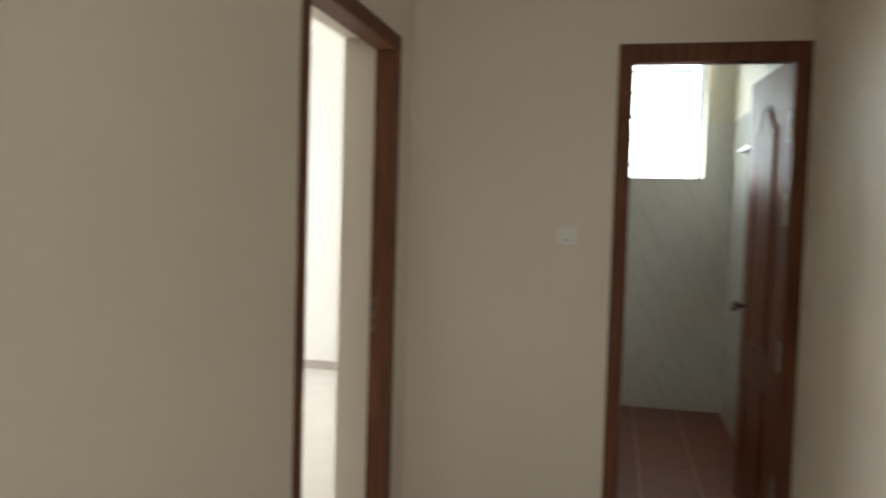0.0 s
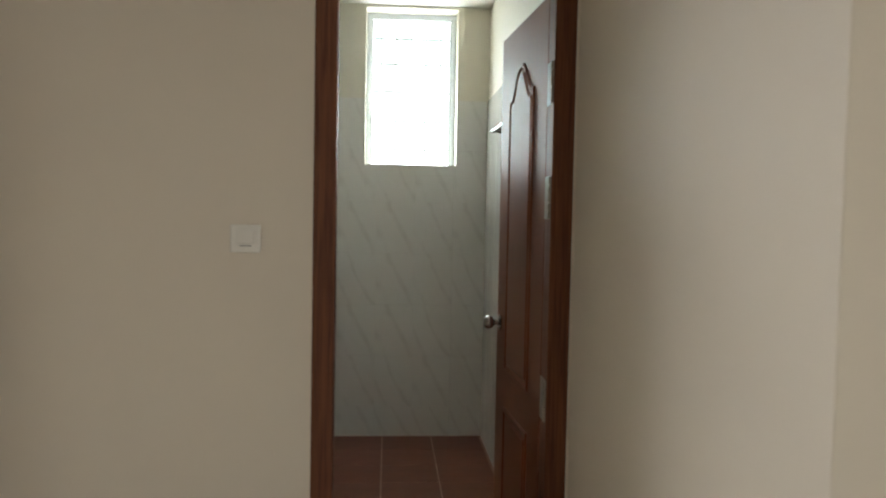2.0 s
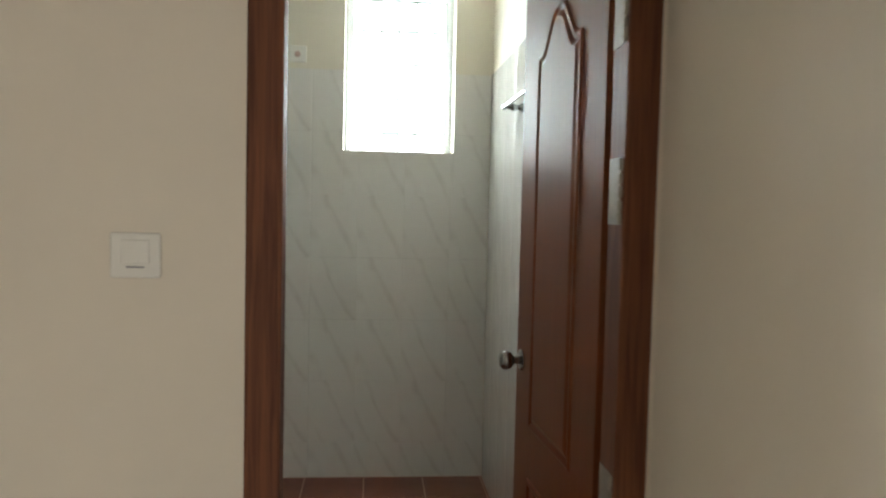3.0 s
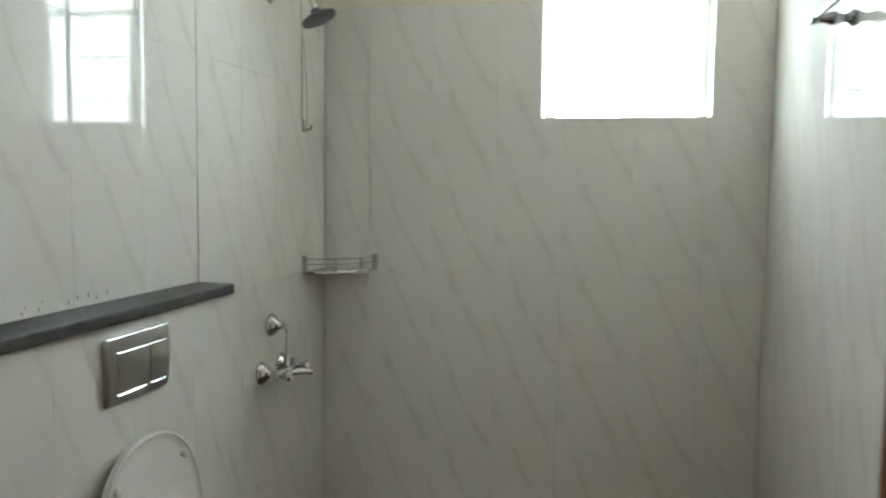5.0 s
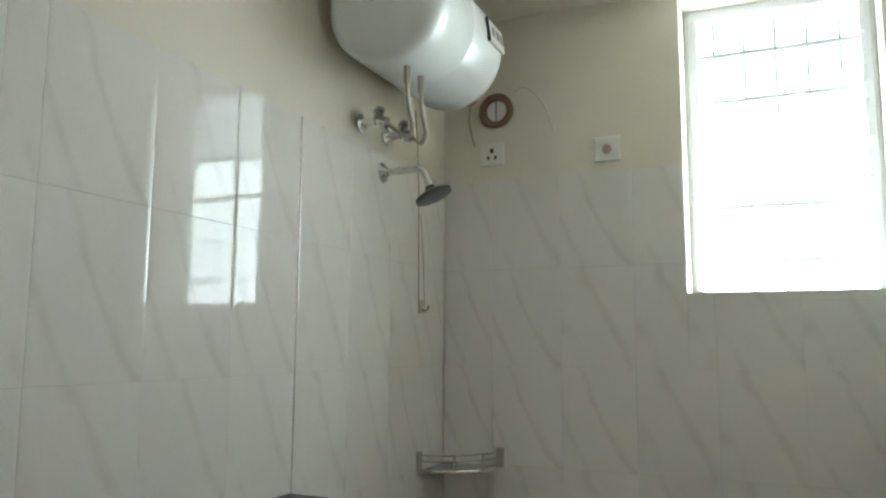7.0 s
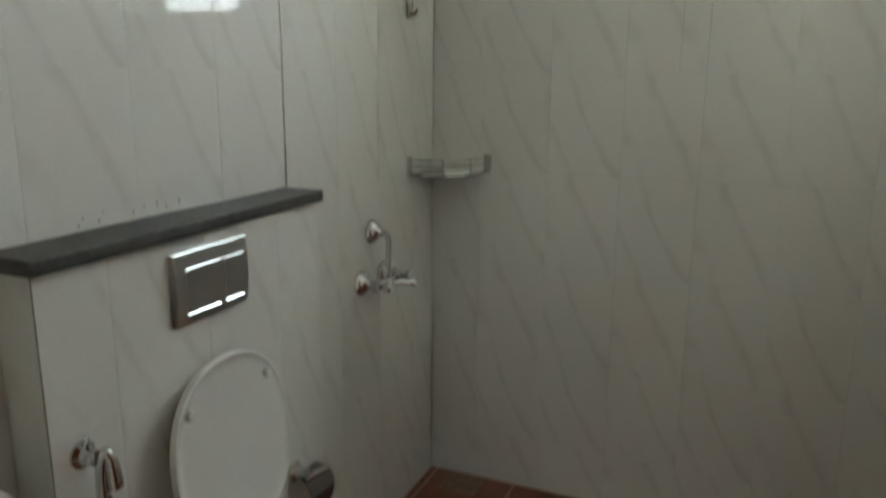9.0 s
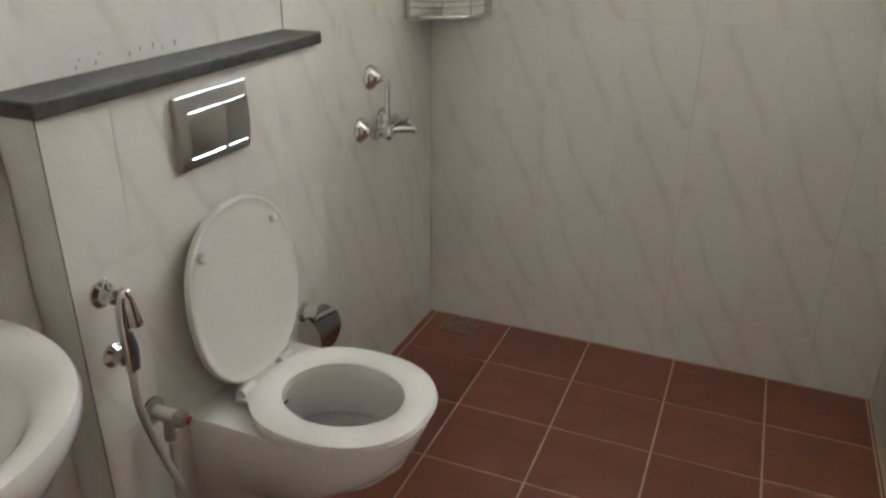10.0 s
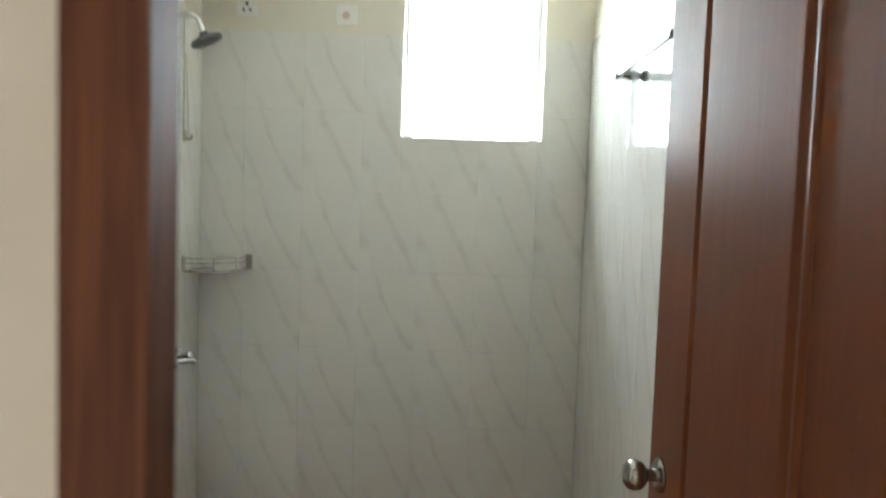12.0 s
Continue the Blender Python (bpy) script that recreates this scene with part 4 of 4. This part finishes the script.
part("grille_bar", box(-0.958, -0.954, YP - 0.010, YP - 0.006, 2.300, 2.370), M_GREY, vt)
jb = thing("junction_box", (-1.05, YP, 2.39), "small red-brown junction box with loose wire", "junction box")
part("cover", lathe((-1.05, YP, 2.385), (0, -1, 0), ((0, 0.026), (0.012, 0.026), (0.018, 0.018), (0.019, 0.004)), 18), M_PINK, jb, smooth=True)
part("wire", tube([(-1.05, YP - 0.012, 2.365), (-1.055, YP - 0.012, 2.31), (-1.045, YP - 0.008, 2.25), (-1.035, YP - 0.004, 2.215)], 0.003, 6), M_CORD, jb, smooth=True)
wr = thing("loose_cable", (-0.85, YP, 2.32), "loose pale cable arcing across the upper wall", "cable")
part("strand", tube([(-0.895, YP - 0.006, 2.395), (-0.85, YP - 0.006, 2.405), (-0.79, YP - 0.005, 2.34), (-0.755, YP - 0.005, 2.24)], 0.0015, 6), M_HOSE, wr, smooth=True)

so = thing("power_socket", (-0.972, YP, 2.182), "white three-pin wall socket above the tiles", "socket")
part("plate", box(-1.015, -0.928, YP - 0.009, YP, 2.142, 2.222, bevel=0.004), M_PLASTIC, so)
for dx, dz, s in ((0.0, 0.014, 0.006), (-0.013, -0.010, 0.0045), (0.013, -0.010, 0.0045)):
    part("pin_hole", box(-0.972 + dx - s, -0.972 + dx + s, YP - 0.0098, YP - 0.0088, 2.180 + dz - s * 1.3, 2.180 + dz + s * 1.3), M_BLACK, so)
hsw = thing("heater_switch", (-0.575, YP, 2.16), "white heater switch plate with faded red rocker", "switch")
part("plate", box(-0.618, -0.532, YP - 0.010, YP, 2.120, 2.203, bevel=0.004), M_PLASTIC, hsw)
part("rocker", lathe((-0.576, YP - 0.009, 2.160), (0, -1, 0), ((0, 0.016), (0.006, 0.015), (0.008, 0.008)), 20), M_PINK, hsw, "faded red round rocker", True)

# ---- towel rail ----
tr = thing("towel_rail", (XR, 1.37, 1.815), "chrome towel rail on the tiled wall behind the door", "towel rail")
for y in (1.135, 1.668):
    part("flange", lathe((XR + 0.001, y, 1.815), (-1, 0, 0), ((0, 0.019), (0.006, 0.019), (0.012, 0.013), (0.020, 0.010), (0.030, 0.011), (0.040, 0.015), (0.048, 0.015), (0.056, 0.010), (0.078, 0.009)), 20), M_RAIL, tr, smooth=True)
    part("end_cap", lathe((XR - 0.078, y - 0.020, 1.816), (0, 1, 0), ((0, 0.004), (0.003, 0.010), (0.012, 0.0125), (0.028, 0.0125), (0.037, 0.010), (0.040, 0.004)), 16), M_RAIL, tr, smooth=True)
part("bar", tube([(XR - 0.078, 1.135, 1.816), (XR - 0.078, 1.668, 1.816)], 0.0072, 12, 0), M_RAIL, tr, smooth=True)

# ---- floor drain ----
dr = thing("floor_drain", (-0.995, 2.47, 0.0), "dusty square floor drain grating in the tiled corner", "drain")
part("frame", box(-1.065, -0.925, 2.405, 2.535, -0.004, 0.003, bevel=0.001, seg=1), M_DRAIN, dr)
for i in range(6):
    part("slot", box(-1.045 + i * 0.019, -1.037 + i * 0.019, 2.425, 2.515, 0.0025, 0.0036), M_BROWN, dr)

# ---- tiles, piece by piece ----
TILE_CACHE = {}


def tile_mesh(w, h, mat, name, thick=0.008):
    """Tile with origin at the lower corner; local x along, z up, face towards -y."""
    key = (name, round(w, 4), round(h, 4))
    if key in TILE_CACHE:
        return TILE_CACHE[key]
    bm = bmesh.new()
    if mat is M_TERRA:
        rings = [[(i, y, i), (w - i, y, i), (w - i, y, h - i), (i, y, h - i)] for i, y in ((0.0, 0.0), (0.0, -thick + 0.0001), (0.0018, -thick + 0.00003), (0.004, -thick))]
        add_rings(bm, rings, False, True)
    else:
        # glazed face, pillowed along the two upright edges
        edge, drop = min(0.012, w * 0.3), 0.0007
        half = [(0.0, 0.0)] + [(edge * k / 4, -thick + drop * (1 - k / 4) ** 2) for k in range(5)]
        outline = half + [(w - x, y) for x, y in reversed(half)]
        low = [bm.verts.new((x, y, 0.0)) for x, y in outline]
        top = [bm.verts.new((x, y, h)) for x, y in outline]
        for k in range(len(outline) - 1):
            bm.faces.new((low[k], low[k + 1], top[k + 1], top[k]))
        bm.faces.new(low[::-1])
        bm.faces.new(top)
        bmesh.ops.recalc_face_normals(bm, faces=bm.faces)
    me = finish(bm, name, mat, smooth=True)
    TILE_CACHE[key] = me
    return me


def lay(parent, mat, origin, turn, us, vs, hole=None, name="tile", gap=0.0004):
    """A field of tiles between the joint lines us (along) and vs (up)."""
    inv = parent.matrix_world.inverted()
    base = Matrix.Translation(origin) @ turn
    for u0, u1 in zip(us, us[1:]):
        for v0, v1 in zip(vs, vs[1:]):
            cells = [(u0, u1, v0, v1)]
            if hole and u1 > hole[0] and u0 < hole[1] and v1 > hole[2]:
                cells = []
                if u0 < hole[0]:
                    cells.append((u0, hole[0], v0, v1))
                if u1 > hole[1]:
                    cells.append((hole[1], u1, v0, v1))
                if v0 < hole[2]:
                    cells.append((max(u0, hole[0]), min(u1, hole[1]), v0, hole[2]))
            for a0, a1, c0, c1 in cells:
                if a1 - a0 < 0.008 or c1 - c0 < 0.008:
                    continue
                ob = new(name, tile_mesh(a1 - a0 - gap, c1 - c0 - gap, mat, name))
                ob.parent = parent
                ob.matrix_parent_inverse = inv
                tilt = 0.012 if mat is M_TERRA else 0.03
                jitter = Matrix.Rotation(radians(random.uniform(-tilt, tilt)), 4, "Z") @ Matrix.Rotation(radians(random.uniform(-tilt, tilt) * 0.5), 4, "X")
                ob.matrix_basis = base @ Matrix.Translation((a0 + gap / 2, -0.0005, c0 + gap / 2)) @ jitter


def lines(first, step, lo, hi):
    k = math.ceil((lo - first) / step - 1e-6)
    out = [lo]
    while first + k * step < hi - 1e-4:
        if first + k * step > lo + 0.004:
            out.append(first + k * step)
        k += 1
    return out + [hi]


TW, TH = 0.236, 0.319
rows = lines(1.781, TH, 0.0, TILE_TOP)
wall_of = {o.name: o for o in scene.objects if o.get("kind") == "structure"}
# window wall: face towards -y
lay(wall_of["wall_window"], M_TILE, (0, YF + T, 0), Matrix.Identity(4), lines(-0.973, TW, XL + 0.001, XR - 0.001), rows, (WX0, WX1, WZ0))
# west wall: along +y, face towards +x
west = Matrix.Rotation(radians(90), 4, "Z")
lay(wall_of["wall_bath_west"], M_TILE, (XL - T, 0, 0), west, lines(0.956, 0.238, BY1, YF - 0.001), [r for r in rows])
lay(wall_of["wall_bath_west"], M_TILE, (XL - T, 0, 0), west, lines(0.956, 0.238, BY0, BY1), [BZ + 0.0275] + [r for r in rows if r > BZ + 0.05])
lay(wall_of["wall_bath_west"], M_TILE, (XL - T, 0, 0), west, lines(0.956, 0.238, 0.205, BY0), rows)
# east wall: along -y, face towards -x
east = Matrix.Rotation(radians(-90), 4, "Z")
lay(wall_of["wall_bath_east"], M_TILE, (XR + T, 0, 0), east, lines(-2.33, TW, -YF + 0.001, -0.205), rows)
# cistern box: front and near side
lay(cistern, M_TILE, (BX - T, 0, 0), west, lines(1.264, TW, BY0, BY1), lines(0.882, TH, 0.0, BZ - 0.001))
lay(cistern, M_TILE, (0, BY0 + T, 0), Matrix.Identity(4), [XL + 0.001, BX - 0.001], lines(0.865, TH, 0.0, BZ - 0.001))
lay(cistern, M_TILE, (0, BY1 - T, 0), Matrix.Rotation(radians(180), 4, "Z"), [-BX + 0.001, -XL - 0.001], lines(0.882, TH, 0.0, BZ - 0.001))
# floor: face up
flat = Matrix.Rotation(radians(-90), 4, "X")
lay(bath_floor, M_TERRA, (0, 0, -0.008), flat, lines(-0.816, 0.303, XL, XR), lines(2.267, 0.272, 0.20, YF), None, "floor_tile", 0.006)
